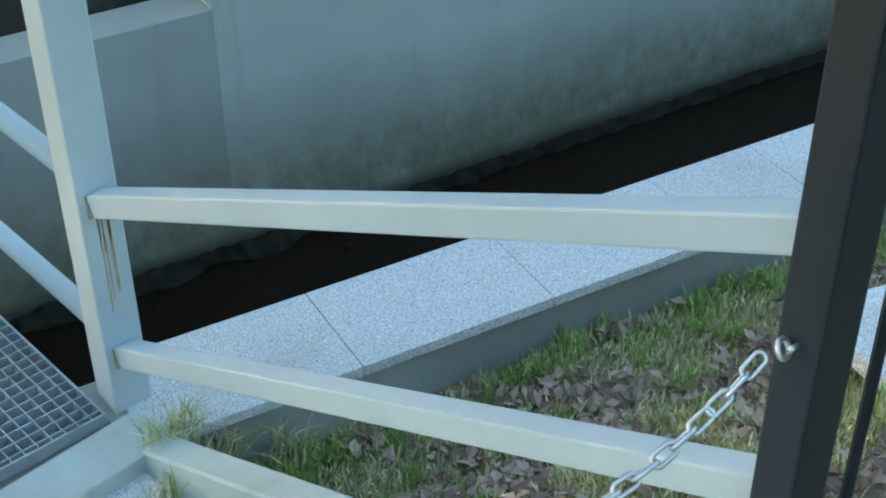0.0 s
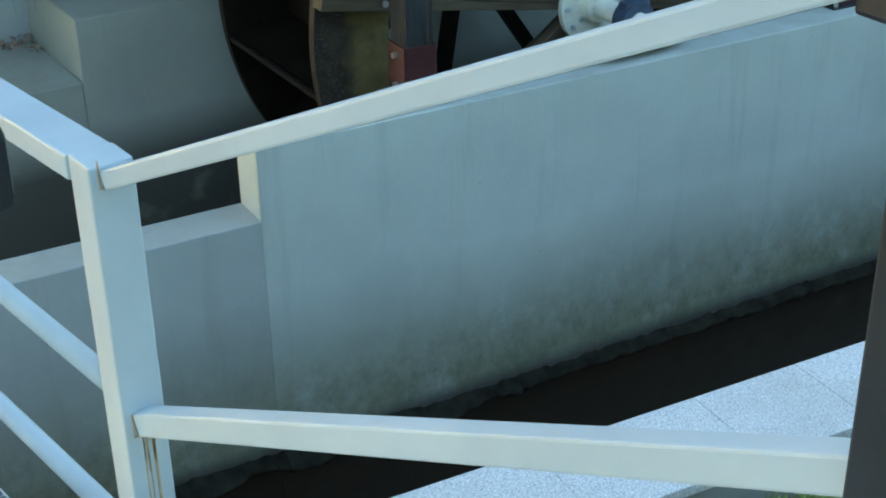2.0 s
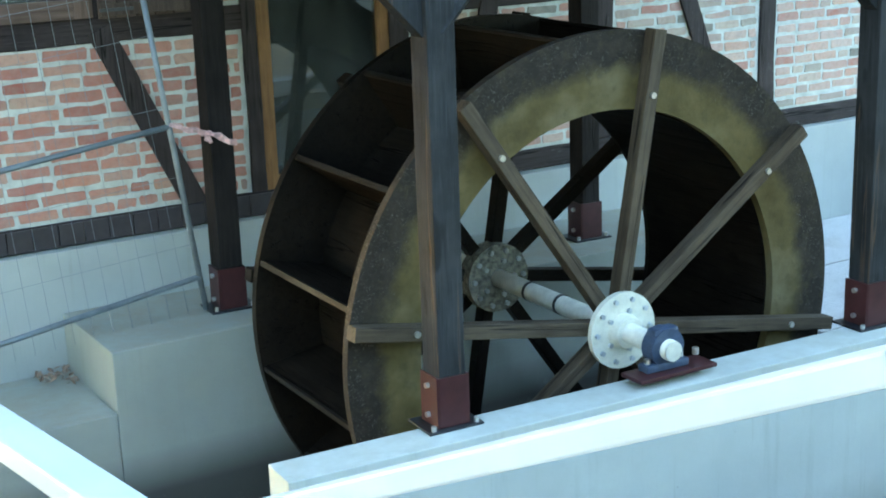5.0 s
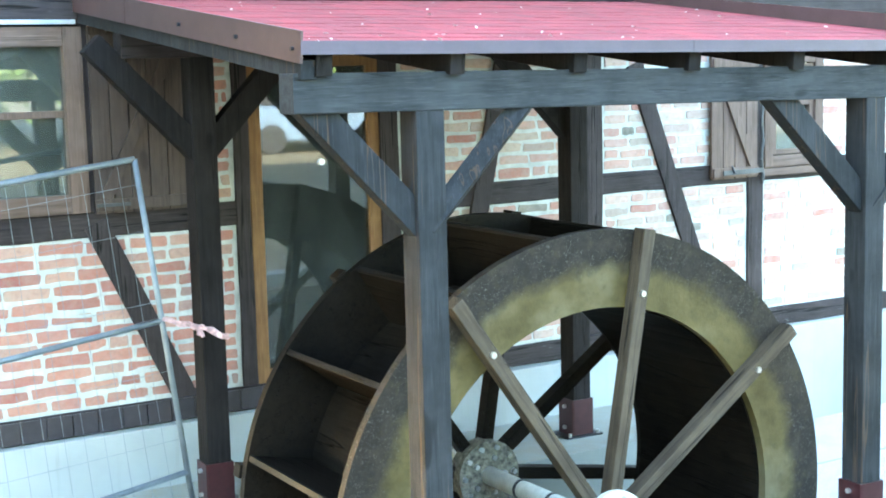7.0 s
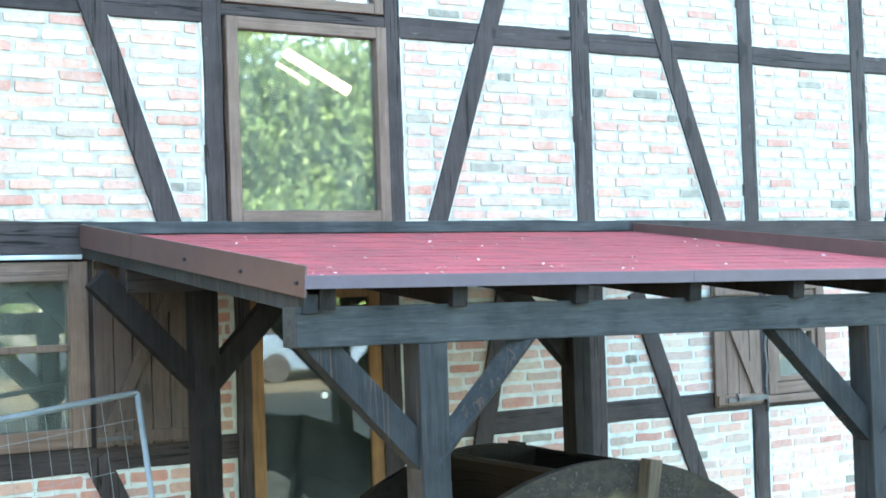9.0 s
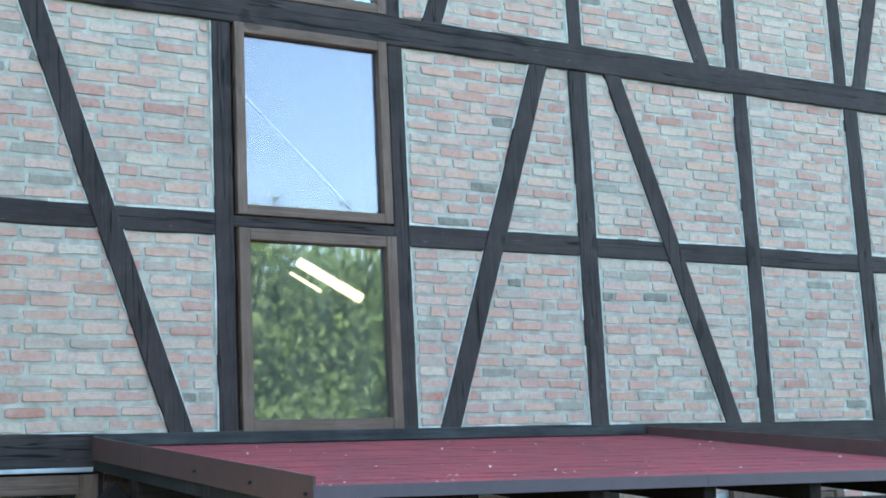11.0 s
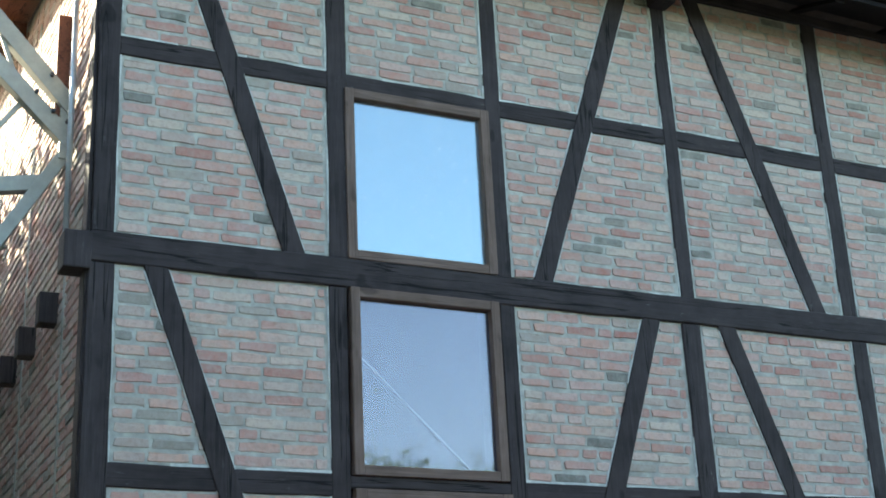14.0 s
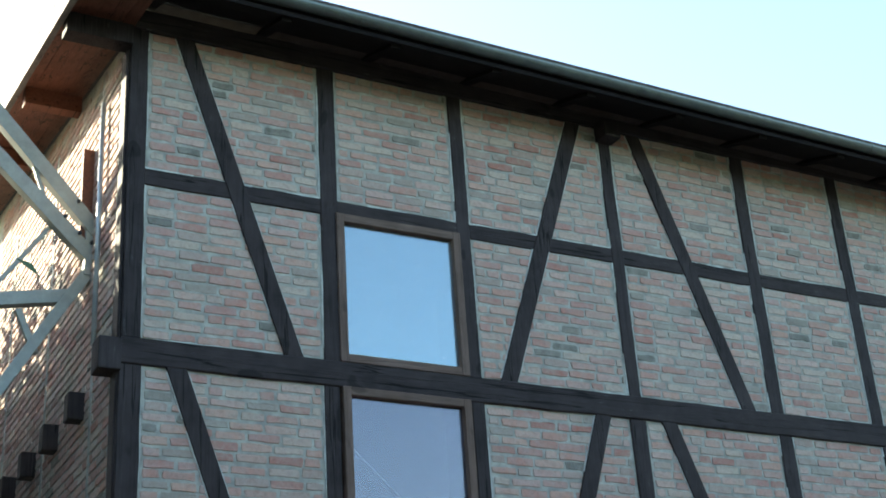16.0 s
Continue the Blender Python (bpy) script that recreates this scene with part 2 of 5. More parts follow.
def make_white():
    k = Mat("white_paint_steel", 0.45)
    base = k.mix(k.ramp(k.noise(3, 4), 0.3, 0.7), (0.365, 0.42, 0.455), (0.44, 0.50, 0.535))
    dirt = k.ramp(k.noise(14, 6, 0.7), 0.62, 0.78)
    base = k.mix(k.mul(dirt, 0.3), base, (0.45, 0.42, 0.34))
    k.colour(base).bump(k.noise(80, 3), 0.06, 0.002)
    return k.m


def make_leaf(name, a, b):
    k = Mat(name, 0.6)
    k.colour(k.mix(k.island(), a, b))
    return k.m


# Wet-stained, with base tones lowered to hold the pit's shade.
CONCRETE_PIT = make_concrete("wet_shaded_pit_concrete", (-2.95, -3.2), (0.26, 0.28, 0.255), (0.34, 0.365, 0.33), 0.8)
CONCRETE_LOW = make_concrete("bare_grey_concrete", (-3.84, -3.92), (0.31, 0.335, 0.325), (0.41, 0.44, 0.425))
ROUGH_CONCRETE = make_concrete("rough_grey_concrete", (-3.84, -3.92), (0.22, 0.225, 0.21), (0.36, 0.37, 0.34))
CONCRETE, GRANITE, WATER, SOIL, WHITE = make_concrete(), make_granite(), make_water(), make_ground(), make_white()
BRICK, BRICK_RED = make_brick("old_brick", OLD_TONES, 0.55), make_brick("red_brick", RED_TONES, 0.35)
TIMBER = make_timber("black_stained_timber", (0.024, 0.019, 0.0195), (0.052, 0.042, 0.042), fleck=0.5, spec=0.15)
TIMBER_X = make_timber("black_stained_rail", (0.024, 0.019, 0.0195), (0.052, 0.042, 0.042), along="x", fleck=0.9, spec=0.15)
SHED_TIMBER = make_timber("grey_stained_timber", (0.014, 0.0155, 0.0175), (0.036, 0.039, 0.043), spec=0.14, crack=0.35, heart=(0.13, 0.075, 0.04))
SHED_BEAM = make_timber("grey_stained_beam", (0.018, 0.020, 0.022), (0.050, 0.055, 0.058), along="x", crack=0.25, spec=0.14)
# Darker copy of the shed timber: shade under the roof as colour.
INNER_TIMBER = make_timber("shaded_timber", (0.010, 0.009, 0.009), (0.024, 0.021, 0.021), crack=0.4, spec=0.08)
# Timber tone lowered so the shade below the eaves is in the colour.
EAVES = make_timber("shaded_eaves_boards", (0.008, 0.007, 0.007), (0.018, 0.015, 0.015), along="x", crack=0.3, spec=0.05)
BROWN = make_timber("brown_window_wood", (0.10, 0.065, 0.049), (0.16, 0.11, 0.088), crack=0.2)
BROWN_X = make_timber("brown_window_rail", (0.10, 0.065, 0.049), (0.16, 0.11, 0.088), crack=0.2, along="x")
# Shaded copy of the brown window wood, for the left shutter only.
SHUTTER_SHADED = make_timber("shaded_brown_plank", (0.05, 0.035, 0.029), (0.085, 0.062, 0.052), crack=0.3)
DOORWOOD = make_timber("golden_door_wood", (0.17, 0.085, 0.035), (0.26, 0.14, 0.06), crack=0.3)
SPOKE = make_timber("weathered_oak", (0.045, 0.033, 0.022), (0.092, 0.072, 0.05), local=True)
# Wet wood, darkened further so the shade inside the wheel is in the colour.
WET_SHADE = make_timber("wet_shaded_wood", (0.006, 0.0052, 0.0045), (0.016, 0.0125, 0.0095), rough=0.5, along="y", spec=0.08)
PADDLE = make_timber("soaked_shaded_paddle_wood", (0.006, 0.005, 0.0042), (0.0145, 0.0115, 0.0088), rough=0.55, along="y", spec=0.02)
RIM = make_rim()
SHINGLE = make_shingle()
MORTAR_LOW = plain("fresh_lime_mortar", (0.46, 0.49, 0.465), 0.9, vary=0.25, scale=9, bump=0.5, fine=45)
LIME = plain("white_lime", (0.48, 0.49, 0.455), 0.9, vary=0.35, scale=12, bump=0.5, fine=45)
MORTAR = plain("lime_mortar", (0.335, 0.33, 0.29), 0.9, vary=0.35, scale=9, bump=0.6, fine=45)
FLASH = plain("brown_sheet_metal", (0.095, 0.058, 0.056), 0.45, 0.2, 0.12)
FASCIA = plain("purple_brown_trim", (0.085, 0.065, 0.085), 0.45, 0.1, 0.1)
DARK = plain("black_powder_steel", (0.018, 0.021, 0.026), 0.4, 0.2, 0.2)
RUSTRED = plain("oxide_red_steel", (0.055, 0.016, 0.018), 0.45, 0.2, 0.25)
ZINC = plain("galvanised_steel", (0.40, 0.44, 0.47), 0.42, 0.4, 0.2)
CREAM = plain("chipped_cream_paint", (0.62, 0.62, 0.54), 0.5, 0, 0.15, 14)
HUBOLD = plain("flaking_hub_paint", (0.17, 0.155, 0.12), 0.6, 0.1, 0.9, 38)
FENCE_ZINC = plain("weathered_zinc_tube", (0.20, 0.235, 0.26), 0.5, 0.35, 0.25)
IRON = plain("dark_wrought_iron", (0.07, 0.075, 0.08), 0.5, 0.5, 0.3)
# Darker copy of the room plaster: the unlit look is in the colour.
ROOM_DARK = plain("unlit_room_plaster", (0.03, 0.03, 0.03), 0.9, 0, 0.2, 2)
BLUE = plain("blue_cast_iron", (0.045, 0.07, 0.12), 0.5, 0.2, 0.3, 20)
BOLT = plain("zinc_bolt", (0.6, 0.6, 0.58), 0.3, 0.8, 0.1)
STEEL = plain("beige_steel", (0.34, 0.35, 0.31), 0.5, 0.2, 0.15)
PLINTH = plain("dark_plinth_tile", (0.035, 0.03, 0.035), 0.5, 0, 0.25)
ASPHALT = plain("grey_yard", (0.075, 0.072, 0.05), 0.9, 0, 0.3, 1.0)
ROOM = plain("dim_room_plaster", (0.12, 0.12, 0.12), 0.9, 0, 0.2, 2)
EAVES_GREY = make_timber("weathered_grey_board", (0.09, 0.085, 0.08), (0.17, 0.16, 0.15), along="y")
SOFFIT = make_timber("red_brown_soffit", (0.12, 0.045, 0.028), (0.2, 0.08, 0.05), along="y")
GUTTER = plain("grey_green_gutter", (0.13, 0.15, 0.14), 0.4, 0.5, 0.2)
TAPE = plain("red_white_tape", (0.62, 0.40, 0.40), 0.5, 0, 0.5, 30)
TILE_DARK = plain("dark_roof_tile", (0.05, 0.035, 0.03), 0.7, 0, 0.3)
GLASS_LOW = make_glass("window_glass", (0.5, 0.52, 0.5), 0.12, dust=0.035, dirt=(0.55, 0.62, 0.52))
GLASS_MID = make_glass("tinted_window_glass", (0.54, 0.53, 0.60), 0.055, (0.93, 0.95, 1.0), 0.03, (0.58, 0.56, 0.66))
# Blue sheen and a heavier dust film imitate a brighter sky reflection.
GLASS_TOP = make_glass("sky_sheen_window_glass", (0.25, 0.3, 0.35), 0.22, (0.72, 0.95, 1.0), 0.10, (0.70, 0.68, 0.73))
# Mirror and dust weakened so the door pane looks shaded.
GLASS_DOOR = make_glass("shaded_door_glass", (0.45, 0.47, 0.45), 0.09, dust=0.004)
GRASS = make_leaf("grass_blades", (0.24, 0.31, 0.09), (0.74, 0.64, 0.40))
DRY = make_leaf("dry_leaves", (0.12, 0.065, 0.045), (0.42, 0.31, 0.24))
LEAF = make_leaf("tree_leaves", (0.028, 0.062, 0.018), (0.07, 0.12, 0.04))
STONE = plain("wet_stone", (0.016, 0.015, 0.010), 0.95, 0, 0.8, 12, 0.9, 30, 0.12)
BARK = plain("bark", (0.08, 0.06, 0.045), 0.9, 0, 0.4, 12, 0.6, 30)


# ---- mesh helpers ----
def mesh_of(bm, name, material, smooth=False):
    me = bpy.data.meshes.new(name)
    bm.normal_update()
    bm.to_mesh(me)
    bm.free()
    me.materials.append(material)
    if smooth:
        for p in me.polygons:
            p.use_smooth = True
    return me


def part(name, bm, material, parent=None, label="", smooth=False):
    ob = new(name, mesh_of(bm, name, material, smooth))
    ob.parent = parent
    if label:
        tagged(ob, label)
    return ob


def thing(name, label, category, group="", kind="", at=(0, 0, 0), yaw=0):
    ob = new(name)
    ob.empty_display_size = 0.1
    ob.matrix_basis = pose(*at, 0, 0, yaw)
    return tagged(ob, label, category, group, kind)


def box(x0, x1, y0, y1, z0, z1, bevel=0.0, bm=None):
    own = bmesh.new()
    bmesh.ops.create_cube(own, size=1.0, matrix=Matrix.LocRotScale(((x0 + x1) / 2, (y0 + y1) / 2, (z0 + z1) / 2), None, (x1 - x0, y1 - y0, z1 - z0)))
    if bevel:
        bmesh.ops.bevel(own, geom=own.edges[:], offset=bevel, segments=2, affect="EDGES", profile=0.6)
    return merge(bm, own)


def merge(bm, own, m=None):
    if m is not None:
        own.transform(m)
    if bm is None:
        return own
    me = bpy.data.meshes.new("tmp")
    own.to_mesh(me)
    own.free()
    bm.from_mesh(me)
    bpy.data.meshes.remove(me)
    return bm


def frame_of(a, b, side=None):
    """The pose at a whose z axis points to b; its x axis lies near side."""
    a, b = Vector(a), Vector(b)
    w = (b - a).normalized()
    s = Vector(side) if side else (Vector((1, 0, 0)) if abs(w.x) < 0.9 else Vector((0, 1, 0)))
    s = (s - w * s.dot(w)).normalized()
    t = w.cross(s)
    m = Matrix((s, t, w)).transposed().to_4x4()
    m.translation = a
    return m


def bar(a, b, w, h, side=None, bevel=0.004, bm=None):
    """A squared bar from a to b; w along side, h across it."""
    own = box(-w / 2, w / 2, -h / 2, h / 2, 0, (Vector(b) - Vector(a)).length, bevel)
    return merge(bm, own, frame_of(a, b, side))


def rod(a, b, r, r2=None, seg=12, bm=None):
    own = bmesh.new()
    n = (Vector(b) - Vector(a)).length
    bmesh.ops.create_cone(own, cap_ends=True, segments=seg, radius1=r, radius2=r if r2 is None else r2, depth=n, matrix=Matrix.Translation((0, 0, n / 2)))
    return merge(bm, own, frame_of(a, b))


def prism(points, axis, lo, hi, bevel=0.0, bm=None):
    """A flat outline pushed along an axis. points are the other two coordinates, in x-y-z order."""
    own = bmesh.new()

    def at(p, v):
        q = list(p)
        q.insert("xyz".index(axis), v)
        return q
    a = [own.verts.new(at(p, lo)) for p in points]
    b = [own.verts.new(at(p, hi)) for p in points]
    own.faces.new(a)
    own.faces.new(b[::-1])
    for i in range(len(a)):
        j = (i + 1) % len(a)
        own.faces.new((a[j], a[i], b[i], b[j]))
    bmesh.ops.recalc_face_normals(own, faces=own.faces)
    if bevel:
        bmesh.ops.bevel(own, geom=own.edges[:], offset=bevel, segments=1, affect="EDGES")
    return merge(bm, own)


def ring(r0, r1, y0, y1, seg=96, bm=None):
    """An annulus about the y axis."""
    own = bmesh.new()
    loops = []
    for r, y in ((r0, y0), (r1, y0), (r1, y1), (r0, y1)):
        loops.append([own.verts.new((r * math.cos(2 * math.pi * i / seg), y, r * math.sin(2 * math.pi * i / seg))) for i in range(seg)])
    for k in range(4):
        p, q = loops[k], loops[(k + 1) % 4]
        for i in range(seg):
            j = (i + 1) % seg
            own.faces.new((p[i], p[j], q[j], q[i]))
    bmesh.ops.recalc_face_normals(own, faces=own.faces)
    return merge(bm, own)


def sheet(x0, x1, y0, y1, height, nx, ny):
    """A ground sheet whose height is a function of x and y."""
    own = bmesh.new()
    vs = [[own.verts.new((x0 + (x1 - x0) * i / nx, y0 + (y1 - y0) * j / ny, height(x0 + (x1 - x0) * i / nx, y0 + (y1 - y0) * j / ny))) for i in range(nx + 1)] for j in range(ny + 1)]
    for j in range(ny):
        for i in range(nx):
            own.faces.new((vs[j][i], vs[j][i + 1], vs[j + 1][i + 1], vs[j + 1][i]))
    return own

# ---- the mill's front wall: timber frame ----
FX0, FX1 = 1.72, 13.2
FY = 8.0
wall = thing("wall_front", "half-timbered brick mill wall with black timbers", "wall", kind="structure")


def timber(x0, x1, z0, z1, proud=0.012):
    flat = x1 - x0 > z1 - z0
    bm = box(x0, x1, FY - proud, FY + 0.12, z0, z1)
    side = "x" if flat else "z"
    long = [e for e in bm.edges if abs((e.verts[0].co - e.verts[1].co)["xyz".index(side)]) > 0.3]
    bmesh.ops.subdivide_edges(bm, edges=long, cuts=min(60, max(4, int(max(x1 - x0, z1 - z0) / 0.14))))
    edge = [e for e in bm.edges if abs((e.verts[0].co - e.verts[1].co).normalized()["xyz".index(side)]) > 0.99 and max(v.co.y for v in e.verts) < FY]
    bmesh.ops.bevel(bm, geom=edge, offset=0.007, segments=1, affect="EDGES")
    for v in bm.verts:
        d = noise.noise_vector(v.co * 3.1)
        if flat:
            v.co.z += d.z * 0.009
        else:
            v.co.x += d.x * 0.008
        v.co.y += d.y * 0.003
    part("timber", bm, TIMBER_X if flat else TIMBER, wall)


def brace(xa, za, xb, zb, w=0.145, proud=0.016):
    d = Vector((xb - xa, zb - za)).normalized() * 0.09
    xa, za, xb, zb = xa - d.x, za - d.y, xb + d.x, zb + d.y
    part("brace", bar((xa, FY + 0.052 - proud / 2, za), (xb, FY + 0.052 - proud / 2, zb), w, 0.104 + proud, (1, 0, 0), 0.006), TIMBER, wall)


UP, LO, GR = (3.395, 6.01), (0.60, 3.185), (-1.84, 0.40)
POSTS_UP = [(1.725, 1.865), (3.295, 3.445), (4.528, 4.655), (6.085, 6.208), (7.62, 7.765), (8.82, 8.96), (10.1, 10.24), (11.5, 11.64), (12.9, 13.2)]
POSTS_LO = [(1.715, 1.876), (3.285, 3.41), (4.548, 4.667), (6.066, 6.226), (7.665, 7.815), (8.895, 9.06), (10.2, 10.35), (11.6, 11.75), (12.9, 13.2)]
POSTS_GR = [(-0.2, -0.04), (3.445, 3.545), (4.46, 4.60), (6.09, 6.27), (7.67, 7.83), (9.3, 9.46), (10.9, 11.06), (12.9, 13.2)]
for x0, x1 in POSTS_UP:
    timber(x0, x1, *UP)
for x0, x1 in POSTS_LO:
    timber(x0, x1, *LO)
for x0, x1 in POSTS_GR[1:]:
    timber(x0, x1, *GR)
timber(FX0, FX1, 3.188, 3.393, 0.022)
timber(FX0, FX1, 0.405, 0.60, 0.022)
timber(FX0, FX1, -1.985, -1.845, 0.022)
timber(FX0, FX1, 5.995, 6.18, 0.03)
for a, b in zip(POSTS_UP, POSTS_UP[1:]):
    timber(a[1], b[0], 4.635, 4.775, 0.006)
for a, b in zip(POSTS_LO, POSTS_LO[1:]):
    if a[1] != 3.41:
        timber(a[1], b[0], 1.805, 1.952, 0.006)
for a, b in ((FX0, 3.445), (4.60, 6.09), (6.27, 7.67), (7.83, 9.3), (9.46, 10.9)):
    timber(a, b, -0.84, -0.69, 0.006)
timber(3.41, 4.548, 1.862, 1.938, 0.006)
timber(2.52, 2.58, -0.69, 0.405, 0.004)
BRACES = ((3.043, 3.395, 2.155, 6.01), (4.914, 3.395, 5.828, 6.01), (7.365, 3.39, 6.472, 6.01), (9.1, 3.39, 9.9, 6.01),
                       (3.042, 0.60, 2.137, 3.188), (4.913, 0.60, 5.795, 3.188), (7.395, 0.60, 6.468, 3.188), (9.3, 0.60, 10.0, 3.188),
                       (3.06, -1.84, 2.60, -0.84), (7.32, -1.84, 6.60, 0.0), (5.0, -1.84, 5.5, 0.4))
for xa, za, xb, zb in BRACES:
    brace(xa, za, xb, zb)
part("drip_strip", box(FX0, 2.50, FY - 0.05, FY - 0.023, 0.382, 0.408, 0.003), ZINC, wall, "pale zinc drip strip over the window")
part("beam_end", box(1.56, 1.73, FY - 0.035, FY + 0.16, 3.13, 3.375, 0.012), TIMBER, wall)
part("beam_end", box(6.06, 6.235, FY - 0.17, FY, 5.84, 6.0, 0.012), TIMBER, wall)

# openings in the front wall: x0, x1, z0, z1
OPENINGS = [(3.41, 4.548, 0.60, 3.188), (3.445, 4.528, 3.395, 4.635), (1.0, 2.54, -0.69, 0.40), (3.545, 4.46, -1.845, 0.2), (7.83, 8.45, -0.69, 0.15)]
CELLS = []
for posts, (z0, z1), rails in ((POSTS_UP, UP, (4.635, 4.775)), (POSTS_LO, LO, (1.805, 1.952)), ([(1.66, FX0)] + POSTS_GR[1:], GR, (-0.84, -0.69))):
    for a, b in zip(posts, posts[1:]):
        for c0, c1 in ((z0, rails[0]), (rails[1], z1)):
            hole = [o for o in OPENINGS if o[0] < b[0] - 0.1 and o[1] > a[1] + 0.1 and o[2] < c1 - 0.1 and o[3] > c0 + 0.1]
            if hole:
                o = hole[0]
                for e0, e1, f0, f1 in ((a[1], o[0], c0, c1), (o[1], b[0], c0, c1), (max(a[1], o[0]), min(b[0], o[1]), max(c0, o[3]), c1)):
                    if e1 - e0 > 0.1 and f1 - f0 > 0.1:
                        CELLS.append((e0, e1, f0, f1))
            else:
                CELLS.append((a[1], b[0], c0, c1))
for low in (False, True):
    mortar = bmesh.new()
    for x0, x1, z0, z1 in CELLS:
        if (z1 < 0.5) == low:
            box(x0 - 0.02, x1 + 0.02, FY + (0.0065 if low else 0.008), FY + 0.12, z0 - 0.02, z1 + 0.02, 0, mortar)
    part("mortar_bed", mortar, MORTAR_LOW if low else MORTAR, wall, "pale fresh lime mortar" if low else "grey lime mortar between the bricks")


def lime_edges(braces):
    """Thin broken fillets of white lime where the panels meet the timbers."""
    rng = random.Random(12)
    lines = []
    for x0, x1, z0, z1 in CELLS:
        if z1 > 0.6:
            lines += [((x0, z0), (x0, z1)), ((x1, z1), (x1, z0)), ((x1, z0), (x0, z0))]
    for xa, za, xb, zb in braces:
        n = Vector((zb - za, xa - xb)).normalized() * 0.0725
        lines += [((xa + n.x, za + n.y), (xb + n.x, zb + n.y)), ((xb - n.x, zb - n.y), (xa - n.x, za - n.y))]
    bm = bmesh.new()
    for a, b in lines:
        a, b = Vector(a), Vector(b)
        d = (b - a).normalized()
        out = Vector((d.y, -d.x))
        n = max(2, int((b - a).length / 0.09))
        keep, last = True, None
        for i in range(n + 1):
            q = a + (b - a) * (i / n)
            w = rng.uniform(0.004, 0.013)
            y = FY - 0.003 + rng.uniform(-0.001, 0.001)
            r = [bm.verts.new((c.x, yy, c.y)) for c, yy in ((q - out * 0.012, y), (q + out * w, y), (q + out * (w + 0.003), FY + 0.009))]
            keep = rng.random() < (0.85 if keep else 0.4)
            if last and keep:
                bm.faces.new((last[0], last[1], r[1], r[0]))
                bm.faces.new((last[1], last[2], r[2], r[1]))
            last = r
    bmesh.ops.delete(bm, geom=[v for v in bm.verts if not v.link_faces], context="VERTS")
    bmesh.ops.recalc_face_normals(bm, faces=bm.faces[:])
    part("lime_fillet", bm, LIME, wall, "broken white lime along the timbers")


lime_edges(BRACES[:8])


def brick_mesh(rng, l, h):
    """A worn brick lying along x, its face at y = 0."""
    own = bmesh.new()
    c = 0.0035
    hl, hh = l / 2, h / 2
    k = min(0.008, hh * 0.3)
    edge = [(-hl + k, -hh), (-hl * 0.3, -hh), (hl * 0.35, -hh), (hl - k, -hh), (hl, -hh + k), (hl, hh - k), (hl - k, hh), (hl * 0.3, hh), (-hl * 0.35, hh), (-hl + k, hh), (-hl, hh - k), (-hl, -hh + k)]
    rim = [(x + rng.uniform(-0.006, 0.006), z + rng.uniform(-0.005, 0.005)) for x, z in edge]
    tilt = rng.uniform(-0.05, 0.05)
    front = [own.verts.new((x * (1 - c / hl), rng.uniform(-0.001, 0.003) + tilt * z, z * (1 - c / hh))) for x, z in rim]
    back = [own.verts.new((x, 0.016, z)) for x, z in rim]
    own.faces.new(front)
    for i in range(12):
        own.faces.new((back[i], back[(i + 1) % 12], front[(i + 1) % 12], front[i]))
    return own


def lay_bricks():
    """Courses in every panel. Returns the places x, z, length, height."""
    rng = random.Random(4)
    out = []
    for x0, x1, z0, z1 in CELLS:
        z0, z1 = z0 + 0.008, z1 - 0.008
        n = max(1, round((z1 - z0) / 0.08))
        ch = (z1 - z0) / n
        for r in range(n):
            x = x0 + rng.uniform(0.012, 0.026)
            first = rng.uniform(0.1, 0.25) if r % 2 else rng.uniform(0.2, 0.27)
            l = first
            while x < x1 - 0.03:
                l = min(l, x1 - 0.018 - x)
                if l > 0.035:
                    out.append((x + l / 2, z0 + (r + 0.5) * ch + rng.uniform(-0.004, 0.004) + 0.006 * math.sin(x * 2.3 + r), l - rng.uniform(0.012, 0.026), ch - rng.uniform(0.013, 0.025)))
                x += l
                l = rng.choice((0.262, 0.27, 0.255, 0.28, 0.25, 0.135, 0.2, 0.262))
    return out


BRICKS = lay_bricks()


# ---- windows and doors ----
def window(name, x0, x1, z0, z1, fw, glass, label, proud=0.03, wood=BROWN, pane_name="pane", bars=()):
    w = thing(name, label, "window", kind="structure")
    y0, y1 = FY - proud, FY + 0.07
    part("window_frame", box(x0, x0 + fw, y0, y1, z0, z1, 0.006), wood, w)
    part("window_frame", box(x1 - fw, x1, y0, y1, z0, z1, 0.006), wood, w)
    flat = BROWN_X if wood is BROWN else wood
    part("window_frame", box(x0 + fw, x1 - fw, y0 + 0.003, y1, z1 - fw, z1, 0.006), flat, w)
    part("window_frame", box(x0 + fw, x1 - fw, y0 + 0.003, y1, z0, z0 + fw, 0.006), flat, w)
    g = part(pane_name, box(x0 + fw, x1 - fw, FY + 0.02, FY + 0.028, z0 + fw, z1 - fw), glass, w, "reflecting glass pane")
    g.visible_shadow = False
    for zb in bars:
        part("glazing_bar", box(x0 + fw, x1 - fw, y0 + 0.02, y1 - 0.02, zb - 0.02, zb + 0.02, 0.004), wood, g)
    return w


